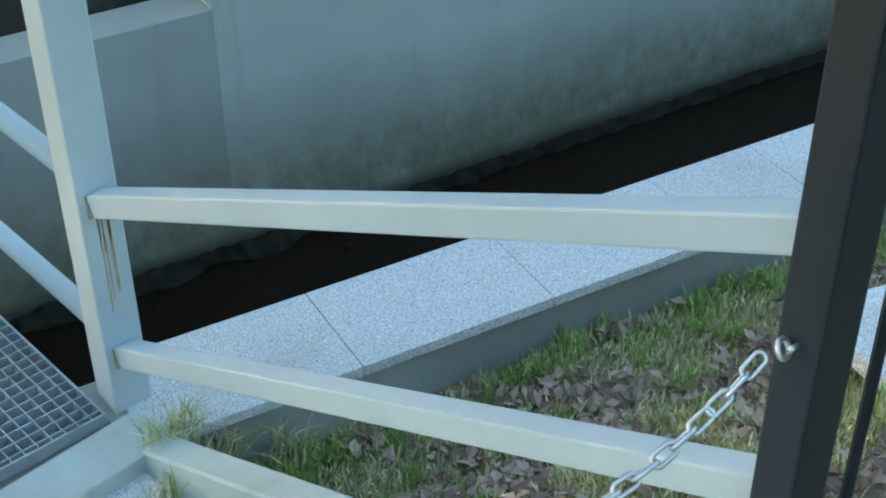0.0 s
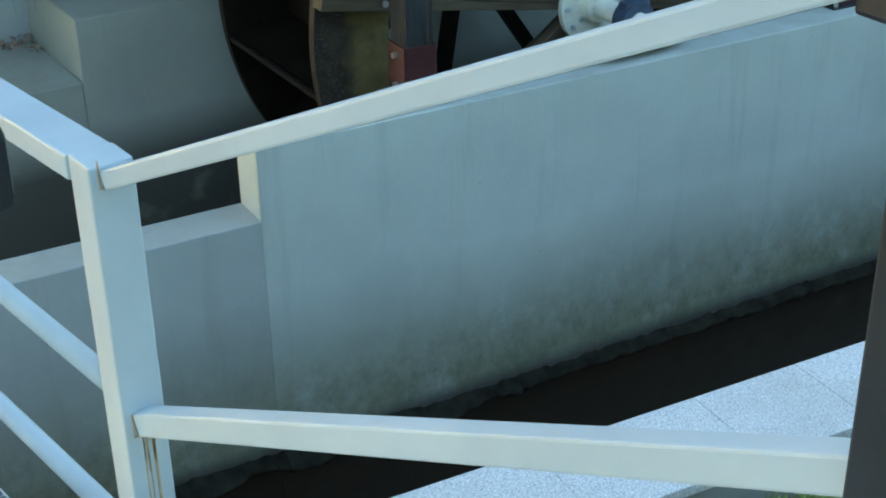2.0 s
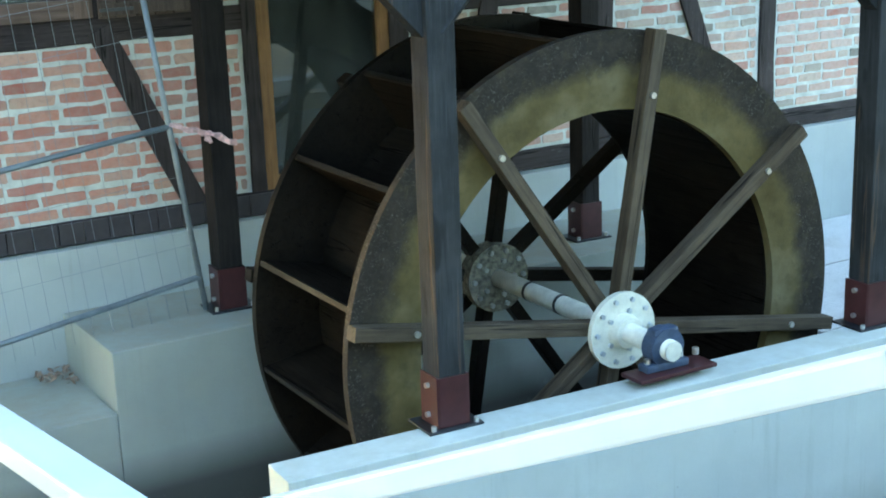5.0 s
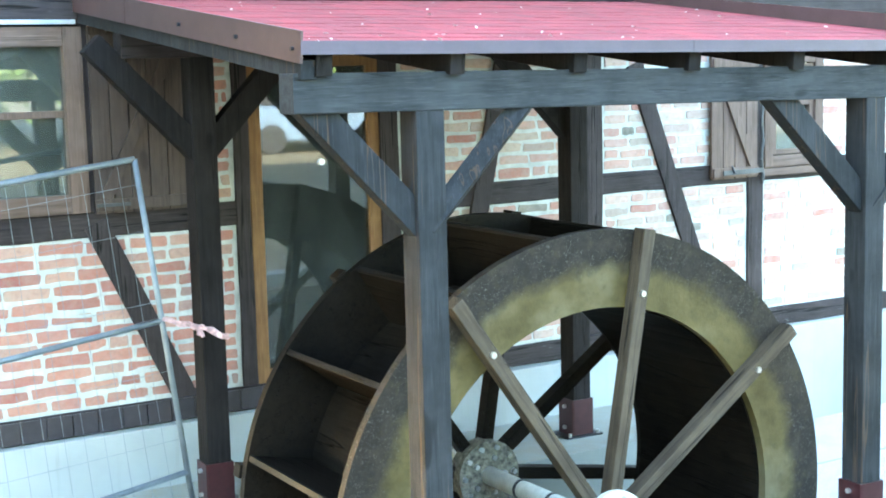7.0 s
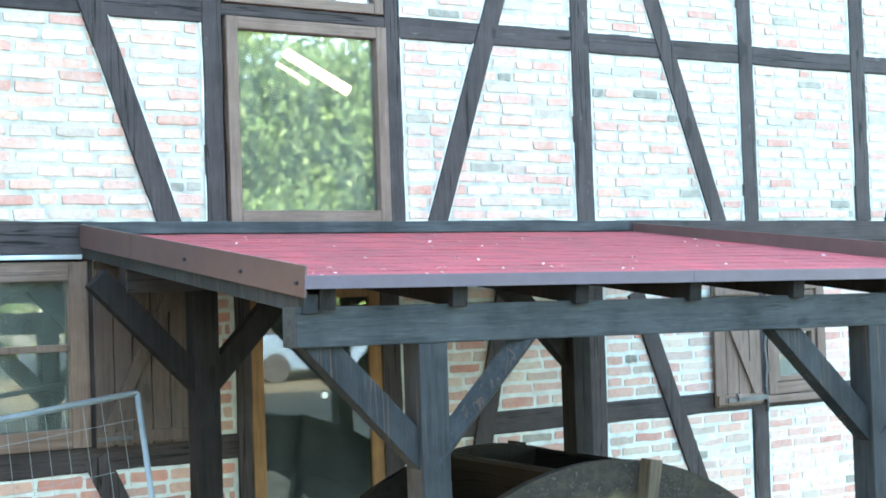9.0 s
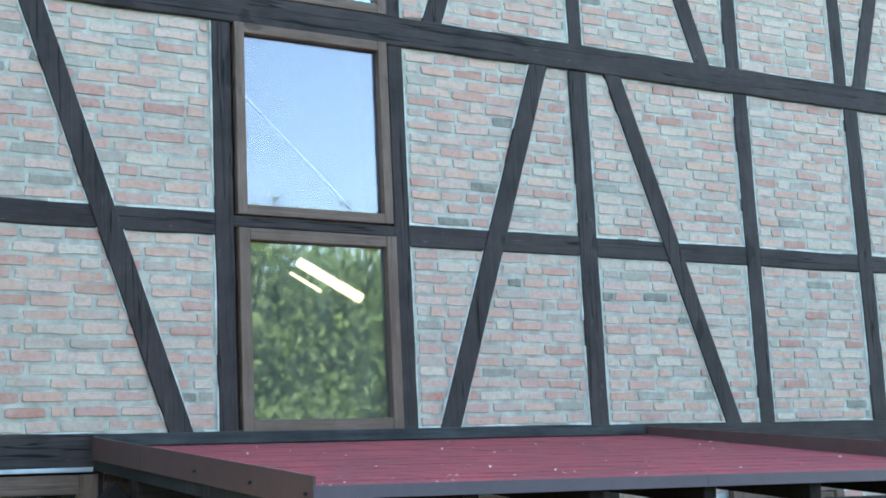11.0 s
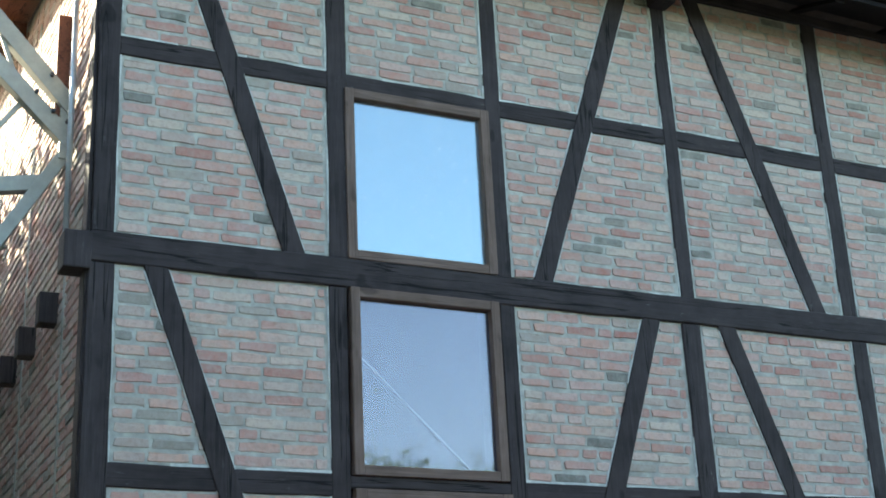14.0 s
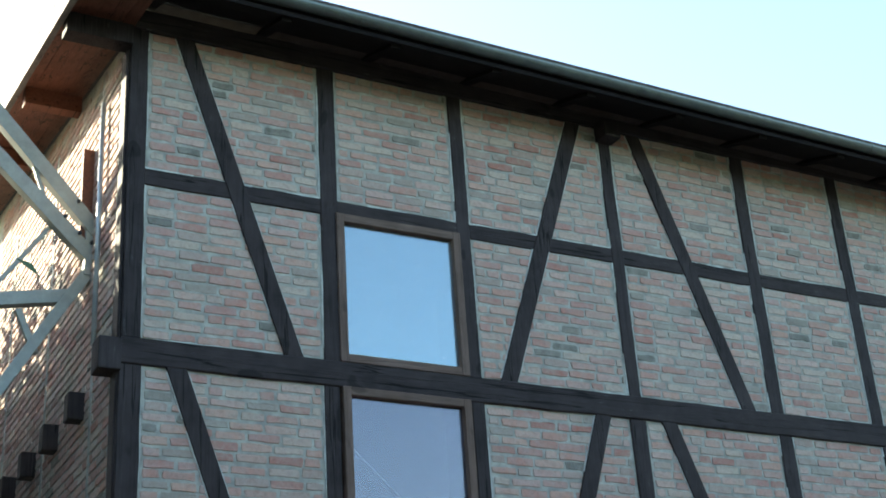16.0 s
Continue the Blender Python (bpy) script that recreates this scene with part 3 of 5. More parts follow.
window("window_1", 3.432, 4.55, 0.592, 1.858, 0.075, GLASS_LOW, "fixed brown-framed window reflecting green trees")
window("window_2", 3.43, 4.535, 1.942, 3.196, 0.066, GLASS_MID, "fixed brown-framed window reflecting the sky")
window("window_3", 3.422, 4.543, 3.394, 4.66, 0.068, GLASS_TOP, "fixed brown-framed window full of pale blue sky")
window("window_4", 1.2, 2.535, -0.69, 0.37, 0.11, GLASS_LOW, "brown wooden window beside an open plank shutter", bars=(-0.12,))
small = window("window_5", 7.83, 8.46, -0.74, 0.15, 0.09, GLASS_LOW, "small brown wooden window with a lattice behind", bars=(-0.25,))
for x0, x1, z0, z1 in ((7.925, 7.965, -0.645, 0.055), (8.325, 8.365, -0.645, 0.055), (7.965, 8.325, -0.645, -0.605), (7.965, 8.325, 0.015, 0.055)):
    part("sash", box(x0, x1, FY - 0.012, FY + 0.045, z0, z1, 0.004), BROWN if x1 - x0 < 0.1 else BROWN_X, small)
part("window_sill", box(7.79, 8.52, FY - 0.06, FY - 0.002, -0.80, -0.745, 0.006), BROWN_X, small)
door = window("door_1", 3.545, 4.46, -1.845, 0.2, 0.085, GLASS_DOOR, "glazed mill door in golden-brown wooden frame", 0.0, DOORWOOD)
door["category"] = "door"


def shutter(x0, x1, z0, z1, label, hinge_right, wood):
    s = thing("shutter", label, "shutter", "window shutters")
    n = max(3, round((x1 - x0) / 0.11))
    w = (x1 - x0) / n
    for i in range(n):
        part("plank", box(x0 + i * w + 0.003, x0 + (i + 1) * w - 0.003, FY - 0.045, FY - 0.02, z0, z1, 0.004), wood, s)
    for zb in (z0 + 0.05, z1 - 0.08):
        ledge = part("ledge", box(x0 + 0.01, x1 - 0.01, FY - 0.065, FY - 0.045, zb - 0.035, zb + 0.035, 0.004), wood, s)
    a, b = (x0 + 0.06, x1 - 0.06) if not hinge_right else (x1 - 0.06, x0 + 0.06)
    part("diagonal_board", bar((a, FY - 0.056, z0 + 0.09), (b, FY - 0.056, z1 - 0.12), 0.07, 0.02, (1, 0, 0)), wood, s)
    xh = x1 if hinge_right else x0
    part("hinge", box(min(xh, xh + (-0.2 if hinge_right else 0.2)), max(xh, xh + (-0.2 if hinge_right else 0.2)), FY - 0.072, FY - 0.064, z0 + 0.04, z0 + 0.06), IRON, ledge)


# The left shutter's planks have shade in their colour; the right one's don't.
shutter(2.56, 3.12, -0.70, 0.37, "open brown plank shutter folded against the brick wall", False, SHUTTER_SHADED)
shutter(7.27, 7.74, -0.80, 0.15, "brown plank shutter with a diagonal board, standing open", True, BROWN)
stay = thing("shutter_stay", "dark wrought-iron shutter latch with a twisted bar", "shutter latch")
for i in range(9):
    za, zb = -0.86 + i * 0.065, -0.86 + (i + 1) * 0.065
    xa, xb = 7.775 + 0.009 * math.sin(i * 1.5), 7.775 + 0.009 * math.sin((i + 1) * 1.5)
    part("bar", rod((xa, FY - 0.055, za), (xb, FY - 0.055, zb), 0.011 + 0.004 * (i % 2), 0.011 + 0.004 * ((i + 1) % 2), 8), IRON, stay)
part("finial", rod((7.775, FY - 0.055, -0.275), (7.782, FY - 0.055, -0.17), 0.013, 0.003, 8), IRON, stay)
part("strap", bar((7.36, FY - 0.075, -0.752), (7.775, FY - 0.07, -0.748), 0.035, 0.008, (0, 0, 1), 0.002), IRON, stay)
part("hook", rod((7.47, FY - 0.08, -0.752), (7.44, FY - 0.085, -0.70), 0.011, 0.006, 8), IRON, stay)

# rooms behind the windows, their gloom put into the plaster colour, deepest downstairs
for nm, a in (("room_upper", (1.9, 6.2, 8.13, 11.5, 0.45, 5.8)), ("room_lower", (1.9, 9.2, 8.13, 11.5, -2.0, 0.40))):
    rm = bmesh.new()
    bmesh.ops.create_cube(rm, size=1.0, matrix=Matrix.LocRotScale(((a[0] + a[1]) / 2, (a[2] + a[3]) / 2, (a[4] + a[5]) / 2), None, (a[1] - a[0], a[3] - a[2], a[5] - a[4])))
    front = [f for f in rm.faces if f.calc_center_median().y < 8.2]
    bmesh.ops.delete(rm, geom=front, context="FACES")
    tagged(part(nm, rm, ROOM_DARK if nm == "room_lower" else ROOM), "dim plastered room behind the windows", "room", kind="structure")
lamp_k = Mat("tube_light")
lamp_k.b.inputs["Emission Color"].default_value = (1.0, 0.83, 0.55, 1)
lamp_k.b.inputs["Emission Strength"].default_value = 1.2
tube = thing("tube_lamp", "glowing ceiling tube lamp seen through the window glass", "lamp")
part("tube", rod((4.80, 10.0, 2.04), (5.13, 9.6, 1.70), 0.04), lamp_k.m, tube)
part("tube", rod((4.70, 9.95, 1.94), (4.86, 9.75, 1.77), 0.014), lamp_k.m, tube)

# ---- plinth below the front wall ----
pl = thing("plinth", "grey rendered plinth with a row of dark tiles under the timber", "wall", kind="structure")
part("render_coat", box(1.0, FX1, FY - 0.10, FY + 0.2, -4.4, -1.99, 0.006), CONCRETE_LOW, pl)
TILEROW = mesh_of(box(-0.072, 0.072, -0.006, 0.01, -0.065, 0.065, 0.003), "plinth_tile", PLINTH)
for i in range(18):
    o = new("tile", TILEROW)
    o.parent = pl
    o.location = (1.08 + i * 0.15, FY - 0.035, -1.915)

# ---- wheel pit and channel walls ----
SK = -3.0


def skew_at(x, y):
    return pose(x, y, 0, 0, 0, SK)


cw = thing("wall_channel", "pale grey rendered channel wall stained green at the waterline", "wall", kind="structure", at=(2.24, 5.04, 0), yaw=SK)
part("high_wall", box(0, 10.5, 0, 0.23, -4.6, -2.385, 0.006), CONCRETE, cw)
part("low_wall", box(-6.5, 0.05, 0.003, 0.226, -4.6, -2.722, 0.006), CONCRETE_LOW, cw)
lg = thing("wall_pit", "pale grey concrete bench and steps at the foot of the mill", "wall", kind="structure")
part("bench", box(2.16, 6.25, 7.03, 7.9, -4.6, -2.355, 0.008), CONCRETE_PIT, lg)
part("step", box(-1.0, 2.158, 7.03, 7.9, -4.6, -2.70, 0.008), CONCRETE_PIT, lg)
rightp = thing("pavement", "pale granite paving beyond the wheel pit", "pavement", kind="structure")
part("paving", box(6.252, 13.2, 4.95, 7.9, -4.6, -2.77, 0.006), GRANITE, rightp)
for y in (5.9, 6.95):
    part("joint_strip", box(6.26, 13.2, y, y + 0.012, -2.775, -2.766), ROUGH_CONCRETE, rightp, "dark paving joint")

water = tagged(part("water", box(-8, 13, 1.9, 8.0, -4.7, -3.98), WATER), "dark still brown water in the mill channel", "water", kind="structure")

# rough stone footing along the waterline
foot = bmesh.new()
prev = None
for i in range(300):
    x = -1.9 + i * 0.03
    big = 1.0 if x < 1.3 else 0.35
    q = Vector((x * 4, 0, 0))
    d = 0.035 + big * 0.09 * max(0, 0.5 + noise.noise(q)) + 0.02 * noise.noise(q * 4)
    t = -3.945 + big * 0.04 * noise.noise(q + Vector((9, 0, 0))) + 0.018 * noise.noise(q * 5)
    row = [foot.verts.new(p) for p in ((x, 0.01, t + 0.02), (x, -d * 0.45, t + 0.012 * noise.noise(q * 7)), (x, -d, t - 0.03), (x, -d - 0.01, -4.1))]
    if prev:
        for k in range(3):
            foot.faces.new((prev[k], prev[k + 1], row[k + 1], row[k]))
    prev = row
o = part("footing", foot, STONE, cw, "wet mossy stone footing at the waterline")
rng = random.Random(7)
rub = bmesh.new()
for i in range(9):
    x = rng.uniform(-1.4, 1.6)
    s = rng.uniform(0.012, 0.03)
    own = bmesh.new()
    bmesh.ops.create_icosphere(own, subdivisions=2, radius=s)
    for v in own.verts:
        v.co *= 1 + 0.45 * noise.noise(v.co * 30 + Vector((i, 0, 0)))
    merge(rub, own, skew_at(2.24, 5.04) @ pose(x, -0.1 - abs(rng.gauss(0, 0.16)), -4.0, rng.uniform(0, 90), rng.uniform(0, 90), 0) @ Matrix.Diagonal((1.6, 1, 0.6, 1)))
tagged(part("rubble", rub, STONE, None, "", True), "wet dark stones in the shallow water by the wall", "stones", kind="stuff")

# ---- near bank: coping, grass, stairs ----
CK = -4.6
coping = thing("coping", "pale speckled granite coping along the channel", "coping", kind="structure", at=(0.87, 2.41, 0), yaw=CK)
part("bank_wall", box(-1.2, 9.0, -0.285, -0.02, -4.5, -2.122, 0.004), ROUGH_CONCRETE, coping, "rough grey concrete bank wall")
for a, b in ((-0.14, 0.3598), (0.3612, 0.8618), (0.8632, 1.3528), (1.3542, 1.6908), (1.6922, 2.1908), (2.1922, 2.6908), (2.6922, 3.1908), (3.1922, 3.6908), (3.6922, 4.5)):
    part("slab", box(a, b, -0.305, 0.0, -2.12, -2.09, 0.003), GRANITE, coping)


def bank(x, y):
    """The bank's height: it falls from the yard to the coping."""
    t = min(1.0, max(0.0, (2.05 - 0.075 * (x - 1) - y) / 1.2))
    n = noise.noise(Vector((x * 2.5, y * 2.5, 0))) * 0.035 + noise.noise(Vector((x * 9, y * 9, 3))) * 0.012
    return -2.26 + 0.52 * t * t * (3 - 2 * t) + n


def bank_sheet():
    own = bmesh.new()
    nx, ny = 150, 80
    rows = []
    for j in range(ny + 1):
        y = -0.6 + 2.8 * j / ny
        xl = 0.735 + 0.2126 * (2.25 - y)
        rows.append([own.verts.new((xl + (8.0 - xl) * (i / nx) ** 1.5, y, bank(xl + (8.0 - xl) * (i / nx) ** 1.5, y))) for i in range(nx + 1)])
    for j in range(ny):
        for i in range(nx):
            own.faces.new((rows[j][i], rows[j][i + 1], rows[j + 1][i + 1], rows[j + 1][i]))
    return own


grass_bed = tagged(part("ground_bank", bank_sheet(), SOIL, smooth=True), "bare soil bank under patchy grass", "ground", kind="structure")


def blades(count, seed, x0, x1, y0, y1, lo, hi, accept):
    rg = random.Random(seed)
    vs, fs = [], []
    while len(fs) < count * 2:
        x, y = rg.uniform(x0, x1), rg.uniform(y0, y1)
        if not accept(x, y, rg):
            continue
        z = bank(x, y) - 0.005
        h = rg.uniform(lo, hi)
        a = rg.uniform(0, 2 * math.pi)
        w = rg.uniform(0.0016, 0.0036)
        dx, dy = math.cos(a) * w, math.sin(a) * w
        lx, ly = rg.gauss(0, 0.3) * h, rg.gauss(0, 0.3) * h
        n = len(vs)
        vs += [(x - dx, y - dy, z), (x + dx, y + dy, z), (x + lx * 0.45 + dx * 0.8, y + ly * 0.45 + dy * 0.8, z + h * 0.6), (x + lx * 0.45 - dx * 0.8, y + ly * 0.45 - dy * 0.8, z + h * 0.6), (x + lx, y + ly, z + h * 0.92)]
        fs += [(n, n + 1, n + 2, n + 3), (n + 3, n + 2, n + 4)]
    me = bpy.data.meshes.new("grass")
    me.from_pydata(vs, [], fs)
    return me


def tufty(x, y, rg):
    if y > 2.10 - 0.08 * (x - 0.87) or x < 0.75 + 0.2126 * (2.25 - y):
        return False
    edge = max(0.0, 1 - (2.10 - 0.08 * (x - 0.87) - y) / 0.12)
    return noise.noise(Vector((x * 4.5, y * 4.5, 9))) + 0.5 * edge > rg.uniform(-0.5, 0.5)


me = blades(85000, 3, 0.75, 4.5, 0.3, 2.15, 0.010, 0.042, tufty)
me.materials.append(GRASS)
tagged(new("grass", me), "patchy short green and straw-coloured grass", "grass", kind="stuff")
GREEN = make_leaf("fresh_grass", (0.19, 0.30, 0.065), (0.38, 0.48, 0.15))
vs, fs = [], []
rg = random.Random(5)
for c in range(330):
    cx = rg.uniform(0.85, 3.6)
    cy = rg.choice((rg.uniform(0.9, 2.05), 2.08 - 0.08 * (cx - 0.87) - abs(rg.gauss(0, 0.06))))
    if not tufty(cx, cy, rg):
        continue
    tall = rg.uniform(0.035, 0.085)
    for i in range(rg.randint(14, 46)):
        x, y = cx + rg.gauss(0, 0.016), cy + rg.gauss(0, 0.014)
        h, a, w = tall * rg.uniform(0.35, 1), rg.uniform(0, 6.28), rg.uniform(0.0012, 0.0026)
        dx, dy = math.cos(a) * w, math.sin(a) * w
        lx, ly, z, k = rg.gauss(0, 0.3) * h, rg.gauss(0, 0.3) * h, bank(x, y) - 0.005, len(vs)
        vs += [(x - dx, y - dy, z), (x + dx, y + dy, z), (x + lx * 0.4 + dx, y + ly * 0.4 + dy, z + h * 0.6), (x + lx * 0.4 - dx, y + ly * 0.4 - dy, z + h * 0.6), (x + lx, y + ly, z + h * 0.95)]
        fs += [(k, k + 1, k + 2, k + 3), (k + 3, k + 2, k + 4)]
me = bpy.data.meshes.new("tall_grass")
me.from_pydata(vs, [], fs)
me.materials.append(GREEN)
tagged(new("tall_grass", me), "fresh green grass tufts on the bank and along the coping", "grass", kind="stuff")
vs, fs = [], []
rg = random.Random(12)
for cx, cy, cz, n, hh in ((0.79, 2.13, -2.12, 130, 0.13), (0.735, 2.10, -2.11, 90, 0.09), (0.86, 2.10, -2.2, 90, 0.12), (0.69, 1.98, -2.12, 60, 0.10), (1.0, 2.08, -2.24, 60, 0.14)):
    for i in range(n):
        x, y = cx + rg.gauss(0, 0.025), cy + rg.gauss(0, 0.02)
        h, a, w = hh * rg.uniform(0.3, 1), rg.uniform(0, 6.28), rg.uniform(0.001, 0.0022)
        dx, dy = math.cos(a) * w, math.sin(a) * w
        lx, ly = rg.gauss(0, 0.45) * h, rg.gauss(0, 0.45) * h
        k = len(vs)
        vs += [(x - dx, y - dy, cz), (x + dx, y + dy, cz), (x + lx * 0.4 + dx, y + ly * 0.4 + dy, cz + h * 0.6), (x + lx * 0.4 - dx, y + ly * 0.4 - dy, cz + h * 0.6), (x + lx, y + ly, cz + h * 0.9)]
        fs += [(k, k + 1, k + 2, k + 3), (k + 3, k + 2, k + 4)]
me = bpy.data.meshes.new("grass_tufts")
me.from_pydata(vs, [], fs)
me.materials.append(GRASS)
tagged(new("grass_tufts", me), "dry grass tufts in the joints by the railing post", "grass", kind="stuff")
tagged(part("paver", bar((1.86, 1.30, bank(1.9, 1.2) + 0.03), (2.35, 1.22, bank(2.2, 1.2) + 0.03), 0.04, 0.34, (0, 0, 1), 0.006), GRANITE), "loose pale granite paver lying in the grass", "paver")
vs, fs = [], []
rg = random.Random(11)
for i in range(11000):
    x, y = rg.uniform(0.8, 3.6), rg.uniform(0.6, 2.08)
    if x < 0.76 + 0.2126 * (2.25 - y) or y > 2.08 - 0.08 * (x - 0.87) or noise.noise(Vector((x * 4.5, y * 4.5, 9))) > 0.02 + rg.gauss(0, 0.08):
        continue
    m = pose(x, y, bank(x, y) + rg.uniform(0.006, 0.032), rg.uniform(-45, 45), rg.uniform(-45, 45), rg.uniform(0, 360))
    s = rg.uniform(0.008, 0.026)
    n = len(vs)
    vs += [tuple(m @ Vector(p)) for p in ((-s, 0, 0), (0, -s * 0.6, s * 0.3), (s, 0, 0.1 * s), (0, s * 0.6, s * 0.3), (0, 0, 0))]
    fs += [(n, n + 1, n + 4), (n + 1, n + 2, n + 4), (n + 2, n + 3, n + 4), (n + 3, n, n + 4)]
for i in range(60):
    m = pose(rg.uniform(1.95, 2.15), 7.88 - abs(rg.gauss(0, 0.12)), -2.69 + rg.uniform(0, 0.03), rg.uniform(-60, 60), rg.uniform(-60, 60), rg.uniform(0, 360))
    s = rg.uniform(0.012, 0.03)
    n = len(vs)
    vs += [tuple(m @ Vector(p)) for p in ((-s, 0, 0), (0, -s * 0.5, s * 0.3), (s, 0, 0.1 * s), (0, s * 0.5, s * 0.3), (0, 0, 0))]
    fs += [(n, n + 1, n + 4), (n + 1, n + 2, n + 4), (n + 2, n + 3, n + 4), (n + 3, n, n + 4)]
me = bpy.data.meshes.new("dry_leaves")
me.from_pydata(vs, [], fs)
me.materials.append(DRY)
tagged(new("dry_leaves", me), "brown fallen leaves among the grass", "leaves", kind="stuff")

stairs = thing("stairs", "grey concrete steps with a sloping kerb down to the bridge", "stairs", kind="structure", at=(0.73, 2.25, 0), yaw=12.0)
part("kerb", prism([(-1.75, -1.455), (-0.12, -2.09), (-0.10, -2.5), (-1.75, -2.5)], "x", -0.075, 0.0, 0.006), CONCRETE, stairs)
part("landing", box(-1.4, 0.0, -0.15, -0.018, -2.5, -2.085, 0.008), CONCRETE, stairs)
part("post_base", box(-0.06, 0.075, -0.017, 0.11, -2.5, -2.098, 0.006), ROUGH_CONCRETE, stairs)
part("tread", box(-1.4, -0.077, -0.46, -0.142, -2.5, -2.13, 0.006), GRANITE, stairs, "granite lower tread")
for i in range(4):
    part("tread", box(-1.4, -0.077, -0.46 - 0.37 * (i + 1), -0.462 - 0.37 * i, -2.6, -1.985 + 0.15 * i, 0.008), CONCRETE, stairs)

BK = 8.5
bridge = thing("grating_bridge", "galvanised steel grating footbridge over the channel", "footbridge", at=(0.668, 2.237, 0), yaw=BK)
BW, BL, BZ = -1.38, 2.72, -2.074
part("edge_bar", box(-0.005, 0, 0, BL, BZ - 0.03, BZ), ZINC, bridge)
part("edge_bar", box(BW, -0.005, 0, 0.005, BZ - 0.03, BZ), ZINC, bridge)
first = part("bearing_bar", box(-0.0015, 0.0015, 0.005, BL, BZ - 0.028, BZ - 0.002), ZINC, bridge)
first.location.x = -0.03
for i in range(1, 44):
    o = new("bearing_bar", first.data)
    o.parent = bridge
    o.location.x = -0.03 - i * 0.031
first = part("cross_bar", box(BW, -0.005, -0.0015, 0.0015, BZ - 0.029, BZ - 0.0005), ZINC, bridge)
first.location.y = 0.02
for i in range(1, 82):
    o = new("cross_bar", first.data)
    o.parent = bridge
    o.location.y = 0.02 + i * 0.0325
for x in (-0.08, BW + 0.01):
    part("girder", box(x, x + 0.07, 0.36, BL, BZ - 0.22, BZ - 0.03, 0.004), ZINC, bridge)

RUNOFF = plain("pale_rust_stain", (0.42, 0.30, 0.17), 0.8, 0, 0.25, 40)

# white railing: bridge run and stair run share the corner post
rail = thing("white_railing", "white-painted square steel railing with rust at the welds", "railing")
PX, PY = 0.727, 2.295
RUN = Vector((-math.sin(radians(BK)), math.cos(radians(BK)), 0))
P0 = Vector((PX + 0.005, PY - 0.005, 0))
P1 = P0 + RUN * 2.62


def up(p, z):
    return Vector((p.x, p.y, z))


corner = part("post", bar(up(P0, -2.10), up(P0, -1.022), 0.088, 0.088, (1, 0.08, 0), 0.006), WHITE, rail, "white square corner post with rust runs")
part("post", bar(up(P1, -2.10), up(P1, -1.022), 0.088, 0.088, (1, 0.14, 0), 0.006), WHITE, rail)
part("top_rail", bar(up(P0 + RUN * 0.045, -1.05), up(P1, -1.05), 0.092, 0.05, (1, 0, 0), 0.006), WHITE, rail)
for z in (-1.522, -1.895):
    part("pipe", rod(up(P0 + RUN * 0.04 - Vector((0.015, 0, 0)), z), up(P1, z), 0.024, seg=16), WHITE, rail, "white round pipe rail", True)
for za, end, nm, w, h in ((-1.050, (1.012, 0.862, -0.388), "top_rail", 0.045, 0.036), (-1.567, (1.030, 0.779, -0.895), "stair_rail", 0.046, 0.05), (-1.945, (1.030, 0.779, -1.273), "stair_rail", 0.046, 0.05)):
    part(nm, bar((PX + 0.008, PY - 0.05, za), end, w, h, (0.97, 0.2, 0), 0.005), WHITE, rail)
for z in (-1.072, -1.603, -1.982):
    w = bmesh.new()
    box(PX - 0.0185, PX - 0.0155, PY - 0.053, PY - 0.049, z + 0.012, z + 0.06, 0, w)
    box(PX - 0.018, PX + 0.03, PY - 0.053, PY - 0.049, z + 0.006, z + 0.009, 0, w)
    part("weld", w, RUNOFF, corner, "rusty weld seam")
runs = bmesh.new()
rg = random.Random(2)
for i in range(7):
    x = PX - 0.012 + rg.uniform(-0.006, 0.03)
    box(x, x + rg.uniform(0.0015, 0.005), PY - 0.0502, PY - 0.048, -1.605 - rg.uniform(0.04, 0.3), -1.60, 0, runs)
part("rust_run", runs, RUNOFF, corner, "rust run below the weld")

# black gate post, fence and chain
gate = thing("black_fence", "black powder-coated steel gate post with thin fence bars", "fence")
GX, GY = 1.011, 0.75
part("post", box(GX - 0.03, GX + 0.03, GY - 0.03, GY + 0.03, -1.9, -0.53, 0.004), DARK, gate)
part("sleeve", box(0.999, 1.09, 0.80, 0.86, -0.424, -0.352, 0.006), DARK, gate, "black plastic sleeve on the rail end")
for i in range(14):
    x = GX + 0.115 + 0.11 * i
    part("bar", rod((x, GY, -1.66), (x, GY, -0.62), 0.008, seg=8), DARK, gate)
for z in (-1.66, -0.62):
    part("rail", bar((GX + 0.03, GY, z), (GX + 1.7, GY, z), 0.03, 0.012, (0, 0, 1), 0.002), DARK, gate)
for nm, z in (("eye_bolt", -1.012), ("eye_bolt", -0.518)):
    eb = bmesh.new()
    own = bmesh.new()
    seg, sub, R1, R2 = 16, 8, 0.011, 0.0035
    ringv = [[own.verts.new(((R1 + R2 * math.cos(b)) * math.cos(a), (R1 + R2 * math.cos(b)) * math.sin(a), R2 * math.sin(b))) for b in [2 * math.pi * j / sub for j in range(sub)]] for a in [2 * math.pi * i / seg for i in range(seg)]]
    for i in range(seg):
        for j in range(sub):
            own.faces.new((ringv[i][j], ringv[(i + 1) % seg][j], ringv[(i + 1) % seg][(j + 1) % sub], ringv[i][(j + 1) % sub]))
    merge(eb, own, pose(GX - 0.046, GY + 0.005, z, 60, 0, 20))
    rod((GX - 0.044, GY, z), (GX - 0.03, GY, z), 0.004, bm=eb)
    part(nm, eb, BOLT, gate, "zinc eye bolt", True)


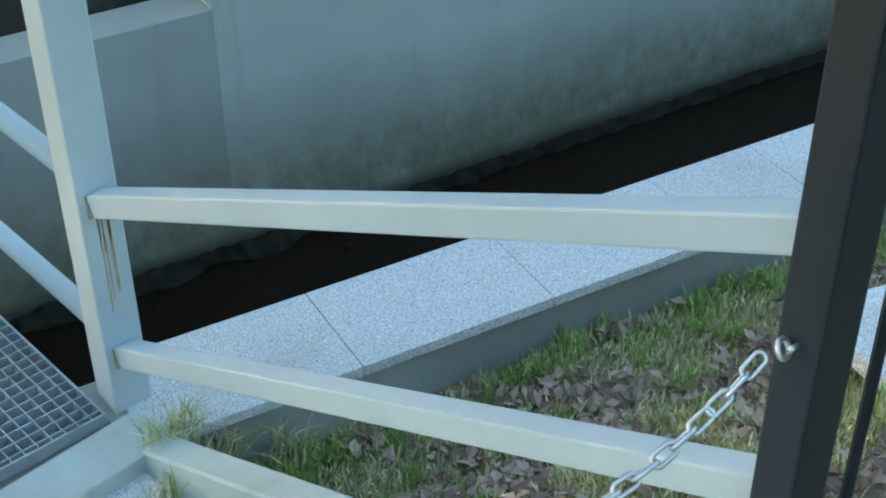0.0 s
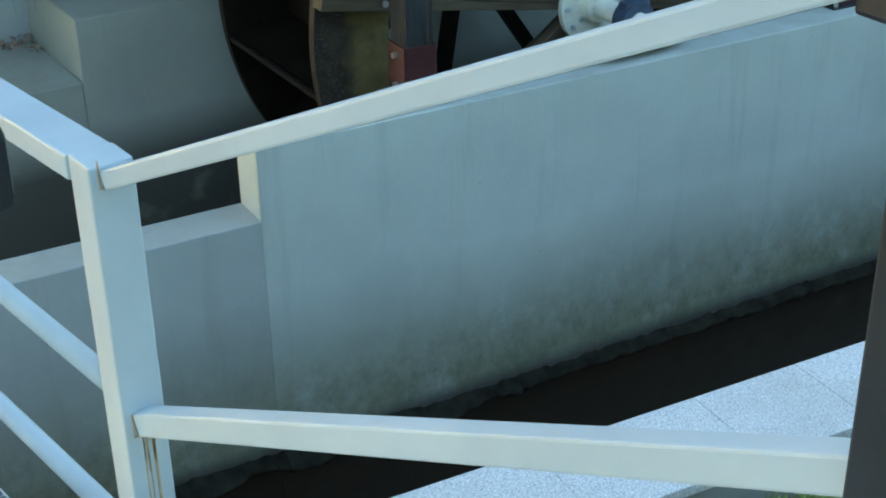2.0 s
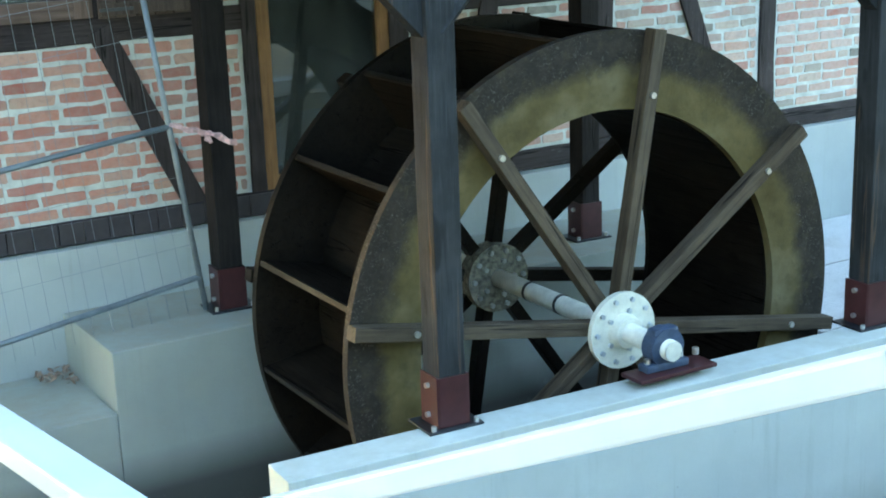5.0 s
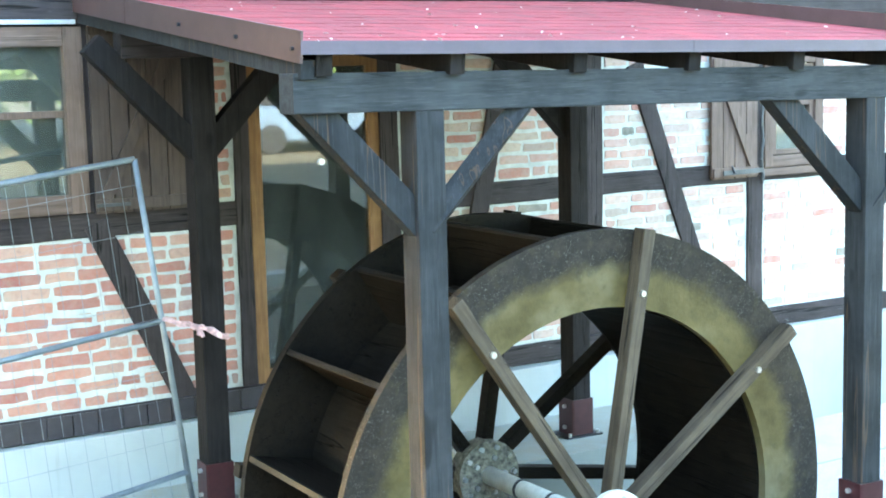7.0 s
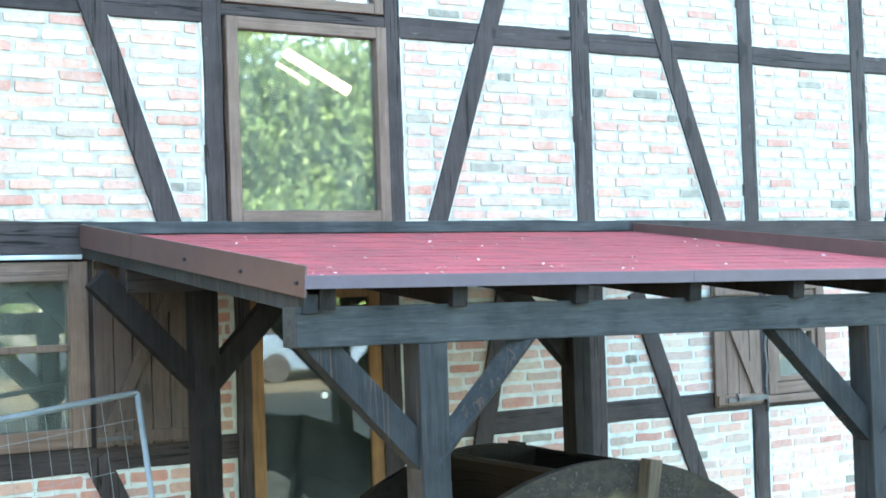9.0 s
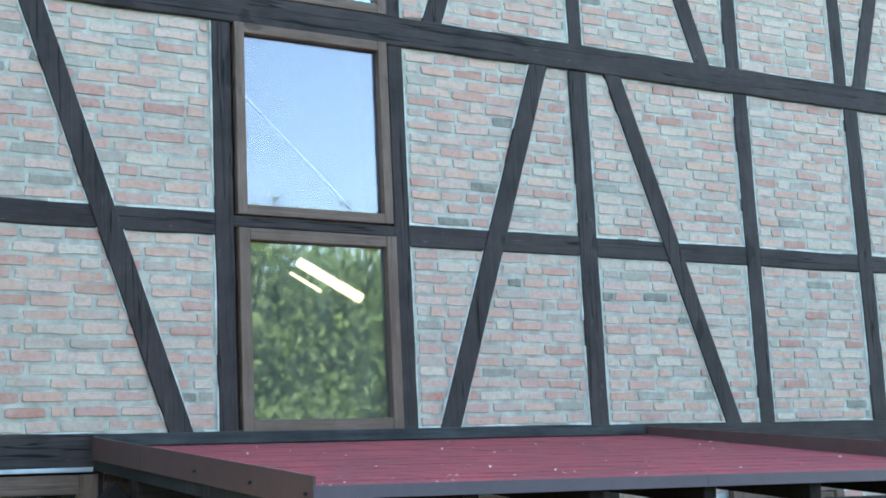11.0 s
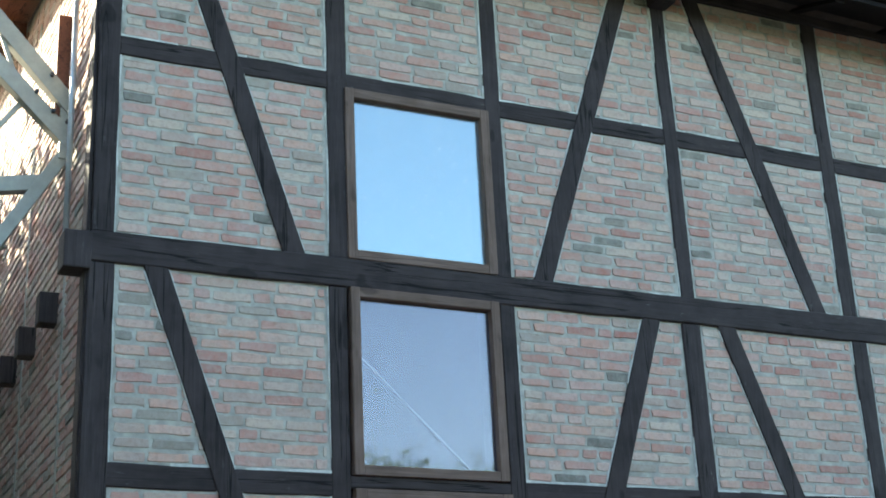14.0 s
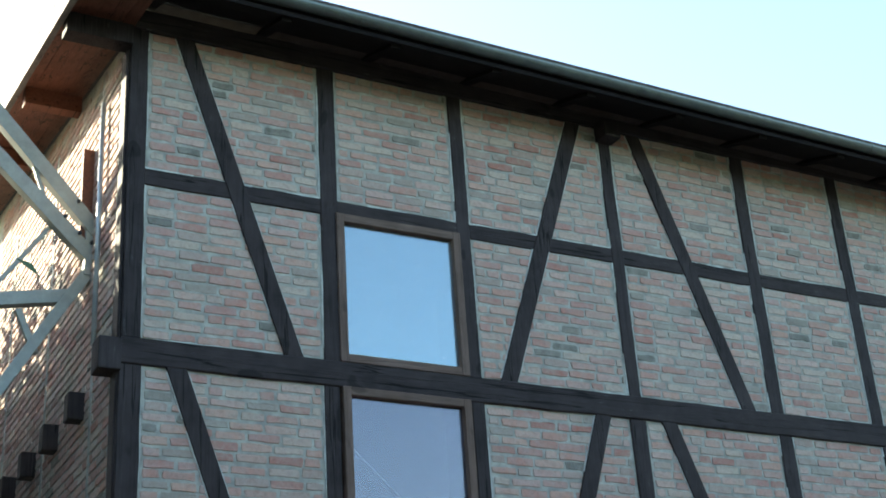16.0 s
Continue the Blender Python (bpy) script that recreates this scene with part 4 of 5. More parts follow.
def link_mesh():
    own = bmesh.new()
    seg, sub, r = 20, 6, 0.0028
    rows = []
    for i in range(seg):
        a = 2 * math.pi * i / seg
        cx, cz = 0.0075 * math.cos(a), 0.0075 * math.sin(a) + (0.009 if math.sin(a) > 0 else -0.009)
        rows.append([own.verts.new((cx + r * math.cos(b) * math.cos(a), r * math.sin(b), cz + r * math.cos(b) * math.sin(a))) for b in [2 * math.pi * j / sub for j in range(sub)]])
    for i in range(seg):
        for j in range(sub):
            own.faces.new((rows[i][j], rows[(i + 1) % seg][j], rows[(i + 1) % seg][(j + 1) % sub], rows[i][(j + 1) % sub]))
    return mesh_of(own, "link", BOLT, True)


chain = thing("chain", "zinc-plated steel chain hanging from the gate post", "chain")
LINK = link_mesh()
CA, CB = Vector((GX - 0.056, GY + 0.015, -1.012)), Vector((0.46, 0.748, -1.031))
pts = []
for i in range(401):
    t = i / 400
    p = CA.lerp(CB, t)
    p.z -= 0.338 * t * (1 - t)
    pts.append(p)
gone, count, last = 0.0, 0, pts[0]
for p, q in zip(pts, pts[1:]):
    gone += (q - p).length
    if gone >= 0.0265:
        o = new("link", LINK)
        o.parent = chain
        o.matrix_basis = frame_of(p, q) @ pose(0, 0, 0, 0, 0, 45 + 90 * (count % 2))
        count, gone = count + 1, 0.0

grip = thing("handrail_bar", "black steel handrail end with rounded cap", "handrail")
part("bar", box(-0.55, 0.214, 0.78, 0.84, -0.376, -0.318, 0.012), DARK, grip)
part("support", box(-0.50, -0.44, 0.78, 0.84, -1.95, -0.376, 0.006), DARK, grip)

# ---- the water wheel ----
WX, WYF, WZ, WR, WW, WK = 4.291, 5.507, -2.224, 1.501, 1.12, -1.2
wheel = thing("water_wheel", "large wooden overshot water wheel, wet and coloured shade-dark inside, with mossy olive rims", "water wheel", at=(WX, WYF, WZ), yaw=WK)
part("rim", ring(1.11, WR, 0.0, 0.05, 128), RIM, wheel, "olive-yellow mossy rim with dark rotten outer edge")
# Rear rim, drum and paddles carry the wheel's inner shade as near-black colour.
part("rim", ring(1.11, WR, WW - 0.05, WW, 128), WET_SHADE, wheel, "wet rear rim with its shade in the colour")
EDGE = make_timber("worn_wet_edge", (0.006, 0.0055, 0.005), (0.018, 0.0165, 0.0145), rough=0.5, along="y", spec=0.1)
# Thin dark ring added over the olive inner face to imitate bucket shade.
part("rim_lining", ring(1.112, WR - 0.012, 0.0505, 0.057, 96), PADDLE, wheel, "added dark ring for the shade on the rim's inner face")
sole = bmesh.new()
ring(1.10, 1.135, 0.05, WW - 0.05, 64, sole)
part("sole", sole, PADDLE, wheel, "wet inner drum boards with their shade in the colour")
NP = 16
for i in range(NP):
    a = 2 * math.pi * (i + 0.42) / NP
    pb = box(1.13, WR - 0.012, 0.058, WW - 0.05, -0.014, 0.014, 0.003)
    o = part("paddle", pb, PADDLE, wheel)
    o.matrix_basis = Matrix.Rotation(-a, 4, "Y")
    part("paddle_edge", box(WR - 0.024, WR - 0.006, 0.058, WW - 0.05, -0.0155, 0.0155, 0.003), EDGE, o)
PHASE = radians(9.8)
for i in range(8):
    a = PHASE + i * math.pi / 4
    # Front spokes are plain oak; rear ones get the shade-darkened wood.
    for y, mat in ((-0.085, SPOKE), (WW + 0.0, WET_SHADE)):
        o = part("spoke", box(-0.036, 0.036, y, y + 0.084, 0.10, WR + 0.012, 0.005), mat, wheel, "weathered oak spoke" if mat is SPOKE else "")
        o.matrix_basis = Matrix.Rotation(a, 4, "Y")
        if mat is SPOKE:
            part("bolt", rod((0, -0.098, 1.19), (0, -0.084, 1.19), 0.016, seg=10), BOLT, o, "bright bolt head")
hub_front = part("hub_plate", rod((0, -0.115, 0), (0, -0.084, 0), 0.2, seg=40), CREAM, wheel, "cream-painted hub flange")
hub_rear = part("hub_plate", rod((0, WW + 0.05, 0), (0, WW - 0.06, 0), 0.2, seg=40), HUBOLD, wheel, "flaking rusty hub flange")
part("hub_boss", rod((0, -0.17, 0), (0, -0.115, 0), 0.08, 0.095, seg=28), CREAM, hub_front)
axle = part("axle", rod((0, -0.50, 0), (0, WW + 0.6, 0), 0.052, seg=24), CREAM, wheel, "worn pale steel axle", True)
for y in (0.42, 0.72):
    part("axle_band", rod((0, y, 0), (0, y + 0.02, 0), 0.056, seg=24), DARK, axle)
for i in range(10):
    a = 2 * math.pi * i / 10
    for rr in (0.165, 0.105):
        if rr < 0.12 and i % 2:
            continue
        p = Vector((rr * math.cos(a), -0.13, rr * math.sin(a)))
        part("hub_bolt", rod(p, p + Vector((0, 0.018, 0)), 0.014, seg=6), ZINC, hub_front)
        p = Vector((rr * math.cos(a), WW - 0.075, rr * math.sin(a)))
        part("hub_bolt", rod(p, p + Vector((0, 0.018, 0)), 0.016, seg=6), BOLT, hub_rear)
bearing = thing("bearing_block", "blue cast-iron bearing block on a rusty steel plate", "bearing", at=(WX, WYF, WZ), yaw=WK)
part("base_plate", box(-0.21, 0.26, -0.53, -0.37, -0.125, -0.105, 0.004), RUSTRED, bearing, "rusty red steel base plate")
foot = part("foot", box(-0.13, 0.13, -0.475, -0.395, -0.105, -0.065, 0.012), BLUE, bearing)
housing = part("housing", rod((0, -0.47, 0.005), (0, -0.385, 0.005), 0.098, seg=28), BLUE, bearing)
part("housing_top", box(-0.075, 0.075, -0.465, -0.39, 0.0, 0.105, 0.02), BLUE, housing)
part("shaft_end", rod((0, -0.515, 0), (0, -0.47, 0), 0.05, seg=24), CREAM, bearing, "pale steel shaft end")
for x in (-0.1, 0.1, 0.2):
    part("nut", rod((x, -0.435, -0.075), (x, -0.435, -0.04), 0.017, seg=6), BOLT, foot)

# ---- the wheel shed ----
shed = thing("wheel_shed", "dark-stained timber lean-to over the wheel with red shingle roof", "shed")


def fy(x):
    """The front line of the shed runs a little askew."""
    return 5.215 + (x - 3.17) * math.tan(radians(SK))


def shoe(x, y, z):
    b = thing("post_shoe", "oxide-red steel post shoe bolted to the concrete", "post shoe", "post shoes of the shed", at=(x, y, z), yaw=SK)
    plate = part("plate", box(-0.14, 0.14, -0.11, 0.11, 0, 0.012, 0.003), DARK, b)
    s = bmesh.new()
    box(-0.083, -0.073, -0.08, 0.08, 0.012, 0.25, 0.002, s)
    box(0.073, 0.083, -0.08, 0.08, 0.012, 0.25, 0.002, s)
    box(-0.0735, 0.0735, -0.083, -0.073, 0.012, 0.25, 0.002, s)
    sleeve = part("sleeve", s, RUSTRED, b)
    for z2 in (0.06, 0.2):
        part("bolt", rod((-0.083, 0, z2), (-0.1, 0, z2), 0.014, seg=8), BOLT, sleeve)
    for x2 in (-0.11, 0.11):
        part("bolt", rod((x2, -0.09, 0.012), (x2, -0.09, 0.035), 0.012, seg=8), BOLT, plate)


# Rear posts use the darker copy, which carries the shade beneath the roof.
for x, y, zb, zt in ((3.12, fy(3.12), -2.385, -0.09), (5.70, fy(5.70), -2.385, -0.11), (3.0, 7.42, -2.355, 0.18), (5.56, 7.4, -2.355, 0.18)):
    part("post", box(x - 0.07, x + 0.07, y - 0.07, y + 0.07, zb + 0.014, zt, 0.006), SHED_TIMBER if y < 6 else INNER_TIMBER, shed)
    shoe(x, y, zb)
part("front_beam", bar((2.50, fy(2.5), -0.001), (6.55, fy(6.55), -0.043), 0.165, 0.15, (0, 0, 1), 0.006), SHED_BEAM, shed, "grey-black weathered front beam")
part("rear_beam", bar((2.55, 7.42, 0.248), (6.5, 7.40, 0.248), 0.14, 0.13, (0, 0, 1), 0.006), TIMBER_X, shed)
for xa, za, xb, zb in ((2.56, -0.02, 3.12, -0.606), (3.68, -0.02, 3.12, -0.606), (5.03, -0.03, 5.70, -0.682), (6.37, -0.03, 5.70, -0.682)):
    part("knee_brace", bar((xa, fy(xa), za), (xb, fy(xb), zb), 0.125, 0.09, (0.7, 0, 0.7), 0.005), SHED_TIMBER, shed)
# Rear braces likewise have the roof's shade in their colour.
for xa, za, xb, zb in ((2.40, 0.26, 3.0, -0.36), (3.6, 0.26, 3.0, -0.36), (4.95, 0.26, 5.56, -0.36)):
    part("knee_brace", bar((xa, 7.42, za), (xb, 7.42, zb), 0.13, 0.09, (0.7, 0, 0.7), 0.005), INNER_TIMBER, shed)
RZ0, RZ1 = 0.193, 0.53


def roof_z(x, y):
    f = fy(x) - 0.145
    front = RZ0 - 0.011 * (x - 2.5)
    return front + (RZ1 - front) * (y - f) / (FY - f)


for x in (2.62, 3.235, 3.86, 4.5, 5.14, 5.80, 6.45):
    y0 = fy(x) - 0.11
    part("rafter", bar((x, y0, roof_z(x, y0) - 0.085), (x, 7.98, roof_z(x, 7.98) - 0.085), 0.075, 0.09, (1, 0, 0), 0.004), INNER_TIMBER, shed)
deck = bmesh.new()
c = [(2.52, fy(2.52) - 0.13), (6.55, fy(6.55) - 0.13), (6.55, 7.985), (2.52, 7.985)]
lo = [deck.verts.new((x, y, roof_z(x, y) - 0.036)) for x, y in c]
hi = [deck.verts.new((x, y, roof_z(x, y) - 0.012)) for x, y in c]
deck.faces.new(lo)
deck.faces.new(hi)
for i in range(4):
    deck.faces.new((lo[i], lo[(i + 1) % 4], hi[(i + 1) % 4], hi[i]))
bmesh.ops.recalc_face_normals(deck, faces=deck.faces)
# The underside's shade is put into the boards' near-black colour.
part("deck", deck, WET_SHADE, shed, "dark roof boarding")
rg = random.Random(8)
sh = bmesh.new()
nrow = 15
for r in range(nrow):
    x = 2.50 + rg.uniform(-0.2, 0)
    while x < 6.55:
        wd = rg.uniform(0.15, 0.2)
        x0, x1 = max(2.52, x), min(6.55, x + wd - 0.004)
        if x1 - x0 > 0.02:
            t0, t1 = r / nrow, min(1.0, (r + 1.25) / nrow)
            dz = rg.uniform(0, 0.002)
            q = []
            for xx, tt, up in ((x0, t0, 0.0045), (x1, t0, 0.0045), (x1, t1, 0.003), (x0, t1, 0.003)):
                ya = fy(xx) - 0.14
                y = ya + (7.985 - ya) * tt
                q.append((xx, y, roof_z(xx, y) - 0.011 + up + dz))
            a = [sh.verts.new(p) for p in q]
            b = [sh.verts.new((p[0], p[1], p[2] - 0.006)) for p in q[:2]]
            sh.faces.new(a)
            sh.faces.new((b[0], b[1], a[1], a[0]))
        x += wd
tagged(part("shingles", sh, SHINGLE, shed, "red granulated bitumen shingles"), kind="stuff")
ya, yb = fy(2.5) - 0.15, 7.98
for xa, xb in ((2.50, 4.46), (4.455, 6.56)):
    part("fascia", bar((xa, fy(xa) - 0.152 - (0.002 if xa > 3 else 0), roof_z(xa, fy(xa) - 0.145) - 0.012), (xb, fy(xb) - 0.152 - (0.002 if xa > 3 else 0), roof_z(xb, fy(xb) - 0.145) - 0.012), 0.055, 0.006, (0, 0, 1), 0.001), FASCIA, shed, "purple-brown metal eaves trim")
ym = fy(2.5) + 1.9
part("verge_board", bar((2.505, ya, RZ0 - 0.01), (2.505, ym, roof_z(2.5, ym) - 0.01), 0.012, 0.13, (1, 0, 0), 0.002), FLASH, shed, "brown sheet-metal verge trim")
part("verge_board", bar((2.503, ym - 0.03, roof_z(2.5, ym - 0.03) - 0.01), (2.503, yb, roof_z(2.5, yb) - 0.01), 0.014, 0.13, (1, 0, 0), 0.002), FLASH, shed, "brown sheet-metal verge trim")
for t in (0.03, 0.3, 0.62):
    y = ya + (ym - ya) * t
    part("screw", rod((2.485, y, roof_z(2.5, y) - 0.02), (2.5, y, roof_z(2.5, y) - 0.02), 0.009, seg=8), DARK, shed)
part("verge_beam", bar((2.56, ya + 0.05, RZ0 - 0.10), (2.56, yb, roof_z(2.5, yb) - 0.10), 0.08, 0.08, (1, 0, 0), 0.004), SHED_TIMBER, shed)
part("verge_board", bar((6.56, fy(6.56) - 0.15, RZ0 + 0.0), (6.56, yb, roof_z(6.56, yb) + 0.0), 0.012, 0.11, (1, 0, 0), 0.002), FLASH, shed)
part("wall_flashing", box(2.5, 6.5, FY - 0.045, FY - 0.023, 0.525, 0.595, 0.003), SHED_BEAM, shed, "dark board where the roof meets the wall")
for x, z in ((2.56, -0.26), (3.07, -0.58)):
    part("bolt", rod((x + 0.06, fy(x) - 0.062, z - 0.02), (x + 0.06, fy(x) - 0.045, z - 0.02), 0.014, seg=8), BOLT, shed)

rg = random.Random(31)
vs, fs = [], []
for i in range(46):
    x = rg.uniform(2.6, 6.4)
    y = fy(x) - 0.05 + (7.9 - fy(x)) * rg.random() ** 1.4
    m = pose(x, y, roof_z(x, y) + 0.004, rg.uniform(-25, 25), rg.uniform(-25, 25), rg.uniform(0, 360))
    w, n = rg.uniform(0.006, 0.016), len(vs)
    vs += [tuple(m @ Vector(p)) for p in ((-w, 0, 0), (0, -w * 0.6, w * 0.3), (w, 0, 0), (0, w * 0.6, w * 0.3))]
    fs.append((n, n + 1, n + 2, n + 3))
me = bpy.data.meshes.new("leaf_litter")
me.from_pydata(vs, [], fs)
me.materials.append(make_leaf("bleached_leaf", (0.45, 0.40, 0.34), (0.75, 0.70, 0.64)))
tagged(new("leaf_litter", me), "pale dry leaf bits scattered on the red shed roof", "leaves", kind="stuff")

# ---- site fence with tape ----
fence = thing("mesh_fence", "leaning galvanised mesh fence panel", "fence")
FYY = 7.38
A, B, C, D = Vector((2.60, FYY, -0.36)), Vector((2.84, FYY, -2.33)), Vector((0.2, FYY, -0.66)), Vector((0.2, FYY, -2.52))
part("tube", rod(A, B, 0.0165), FENCE_ZINC, fence, smooth=True)
part("tube", rod(A, C, 0.0165), FENCE_ZINC, fence, smooth=True)
part("tube", rod(A.lerp(B, 0.455), Vector((0.2, FYY, -1.58)), 0.0165), FENCE_ZINC, fence, smooth=True)
part("tube", rod(A.lerp(B, 0.90), D, 0.0165), FENCE_ZINC, fence, smooth=True)
mesh = bmesh.new()
for i in range(1, 24):
    t = i / 24.0
    rod(A.lerp(C, t), B.lerp(D, t), 0.0013, seg=5, bm=mesh)
for t in (0.07, 0.2, 0.4, 0.6, 0.8):
    rod(A.lerp(B, t), C.lerp(D, t), 0.0013, seg=5, bm=mesh)
part("wire_mesh", mesh, FENCE_ZINC, fence)
tp = thing("barrier_tape", "crumpled red and white barrier tape knotted between fence and post", "tape")
rg = random.Random(6)
p0, p1 = Vector((2.70, 7.34, -1.24)), Vector((3.08, 7.33, -1.38))
for k in range(3):
    last = p0
    for i in range(1, 9):
        q = p0.lerp(p1, i / 8) + Vector((0, rg.uniform(-0.02, 0.01), rg.uniform(-0.025, 0.02)))
        part("strip", bar(last, q, 0.004, 0.02, (0, 1, 0.2 * k), 0), TAPE, tp)
        last = q
for k in range(7):
    m = p0.lerp(p1, 0.55)
    part("strip", bar(m, m + Vector((rg.uniform(-0.05, 0.05), rg.uniform(-0.03, 0), rg.uniform(-0.1, 0.04))), 0.004, 0.022, (0, 1, 0), 0), TAPE, tp)

# ---- eaves, gutter and roof of the mill ----
roof = thing("mill_roof", "dark tiled mill roof with deep boarded eaves", "roof", kind="structure")
# the eaves fall a little along the wall
roof.matrix_basis = pose(5.0, 7.4, 6.085, 0, 1.15, 0) @ pose(-5.0, -7.4, -6.0)
part("soffit", prism([(7.36, 5.86), (8.02, 6.10), (8.02, 6.14), (7.36, 5.90)], "x", 1.8, FX1), EAVES, roof, "boarded eaves with their shade in the colour")
# a hipped roof: four eaves corners and a ridge
hip = bmesh.new()
low = [hip.verts.new(p) for p in ((1.2, 7.30, 6.04), (FX1, 7.30, 6.04), (FX1, 17.8, 7.7), (1.2, 17.8, 7.7))]
base = [hip.verts.new((v.co.x, v.co.y, v.co.z - 0.09)) for v in low]
ridge = [hip.verts.new(p) for p in ((6.6, 12.55, 8.8), (FX1, 12.55, 8.8))]
for f in ((low[0], low[1], ridge[1], ridge[0]), (low[2], low[3], ridge[0], ridge[1]), (low[3], low[0], ridge[0]), (low[1], low[2], ridge[1]), base[::-1]):
    hip.faces.new(f)
for i in range(4):
    hip.faces.new((base[i], base[(i + 1) % 4], low[(i + 1) % 4], low[i]))
part("tiles", hip, TILE_DARK, roof)
for i in range(12):
    x = 1.85 + i * 0.95
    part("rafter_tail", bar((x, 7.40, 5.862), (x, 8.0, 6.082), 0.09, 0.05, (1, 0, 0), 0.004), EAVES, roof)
gut = bmesh.new()
prof = [(0.062 * math.cos(a), 0.062 * math.sin(a)) for a in [math.pi + math.pi * i / 10 for i in range(11)]]
prof += [(0.054 * math.cos(a), 0.054 * math.sin(a)) for a in [2 * math.pi - math.pi * i / 10 for i in range(11)]]
prism([(7.33 + a, 5.985 + b) for a, b in prof], "x", 1.3, FX1, 0, gut)
gutter = part("gutter", gut, GUTTER, roof, "grey-green half-round metal gutter")
for i in range(12):
    part("gutter_clip", prism([(7.33 + a * 1.08, 5.985 + b * 1.08) for a, b in prof], "x", 1.6 + i * 0.9, 1.63 + i * 0.9), GUTTER, gutter)

# ---- gable wall ----
gab = thing("wall_gable", "sunlit brick gable wall with joist ends", "wall", kind="structure", at=(-0.065, 0, 0.05))
part("face", prism([(8.02, -4.2), (17.0, -4.2), (17.0, 7.34), (8.02, 5.9)], "x", 1.80, 1.9), MORTAR, gab)


def verge_z(y):
    """The verge climbs gently away from the corner."""
    return 5.955 + 0.16 * (y - 8.0)


for i in range(5):
    x = 1.313 + i * 0.108
    part("soffit_board", bar((x, 7.42, verge_z(7.42)), (x, 17.0, verge_z(17.0)), 0.106, 0.02, (1, 0, 0), 0.003), SOFFIT, gab, "red-brown soffit board")
part("eaves_board", bar((1.228, 7.35, verge_z(7.35) - 0.02), (1.228, 17.0, verge_z(17.0) - 0.02), 0.055, 0.17, (1, 0, 0), 0.006), EAVES_GREY, gab, "weathered grey eaves board")
part("wall_plate", box(1.27, 1.79, 7.92, 8.08, 5.76, 5.94, 0.008), TIMBER, gab)
for y in (9.6, 11.2):
    part("bracket", box(1.30, 1.79, y - 0.06, y + 0.06, verge_z(y) - 0.18, verge_z(y) - 0.02, 0.006), SOFFIT, gab)
part("corner_post", box(1.765, 1.80, 8.02, 8.16, -2.0, 5.76, 0.004), TIMBER, gab)
for y in (9.04, 9.85, 10.63, 11.4, 12.2, 13.0):
    part("joist_end", box(1.665, 1.80, y - 0.07, y + 0.07, 3.03, 3.25, 0.012), TIMBER, gab)
for y in (8.02, 8.75, 10.3, 12.0):
    part("batten", box(1.785, 1.80, y, y + 0.06, -2.0, 6.0, 0.003), MORTAR, gab)
part("door_edge", box(1.70, 1.795, 9.0, 9.06, 4.43, 5.37, 0.004), SOFFIT, gab, "red-brown wooden board edge")
part("downpipe", rod((1.75, 8.62, 3.5), (1.75, 8.62, 5.6), 0.02), ZINC, gab, smooth=True)

# ---- steel stair tower beside the gable ----
tower = thing("steel_truss", "pale steel outdoor stair frame bolted to the gable", "steel frame")
for a, b, w, h in (((0.35, 9.0, 6.24), (1.77, 9.0, 4.66), 0.09, 0.12), ((0.35, 9.007, 5.82), (1.77, 9.007, 4.40), 0.09, 0.12), ((1.72, 9.014, 4.75), (1.72, 9.014, 4.28), 0.09, 0.09),
                   ((0.3, 9.05, 3.86), (1.57, 9.05, 4.10), 0.09, 0.11), ((1.74, 9.021, 4.36), (0.9, 9.021, 2.95), 0.08, 0.09), ((1.18, 9.0, 5.35), (1.38, 9.0, 4.80), 0.03, 0.03),
                   ((1.0, 9.06, 4.1), (1.45, 9.06, 4.75), 0.035, 0.035), ((1.2, 9.06, 3.95), (1.35, 9.06, 3.6), 0.05, 0.05)):
    part("beam", bar(a, b, w, h, (0, 1, 0), 0.004), STEEL, tower)
for p in ((1.72, 4.55), (1.62, 4.62), (1.5, 4.75), (1.6, 4.9)):
    part("bolt", rod((p[0], 8.93, p[1]), (p[0], 8.95, p[1]), 0.016, seg=8), DARK, tower)

# ---- the yard behind the camera ----
yard = bmesh.new()
for x0, x1, y0, y1 in ((-400, 400, -400, -0.6), (-400, 1.36, -0.6, -0.1), (-400, 1.2, -0.1, 0.5), (-400, 1.0, 0.5, 0.62), (-400, -0.4, 0.62, 0.9), (8.0, 400, -0.6, 1.9), (-400, -8, 0.9, 400), (13.0, 400, 1.9, 400), (-8, 13, 17, 400)):
    v = [yard.verts.new(p) for p in ((x0, y0, -1.62), (x1, y0, -1.62), (x1, y1, -1.62), (x0, y1, -1.62))]
    yard.faces.new(v)
bl = thing("bank_left", "concrete bank wall beside the steps", "wall", kind="structure")
part("bank_block", box(-8.0, -0.66, 0.9, 2.36, -4.5, -1.625, 0.01), CONCRETE, bl)
tagged(part("ground", yard, ASPHALT), "grey-brown yard with sparse grass", "ground", kind="structure")


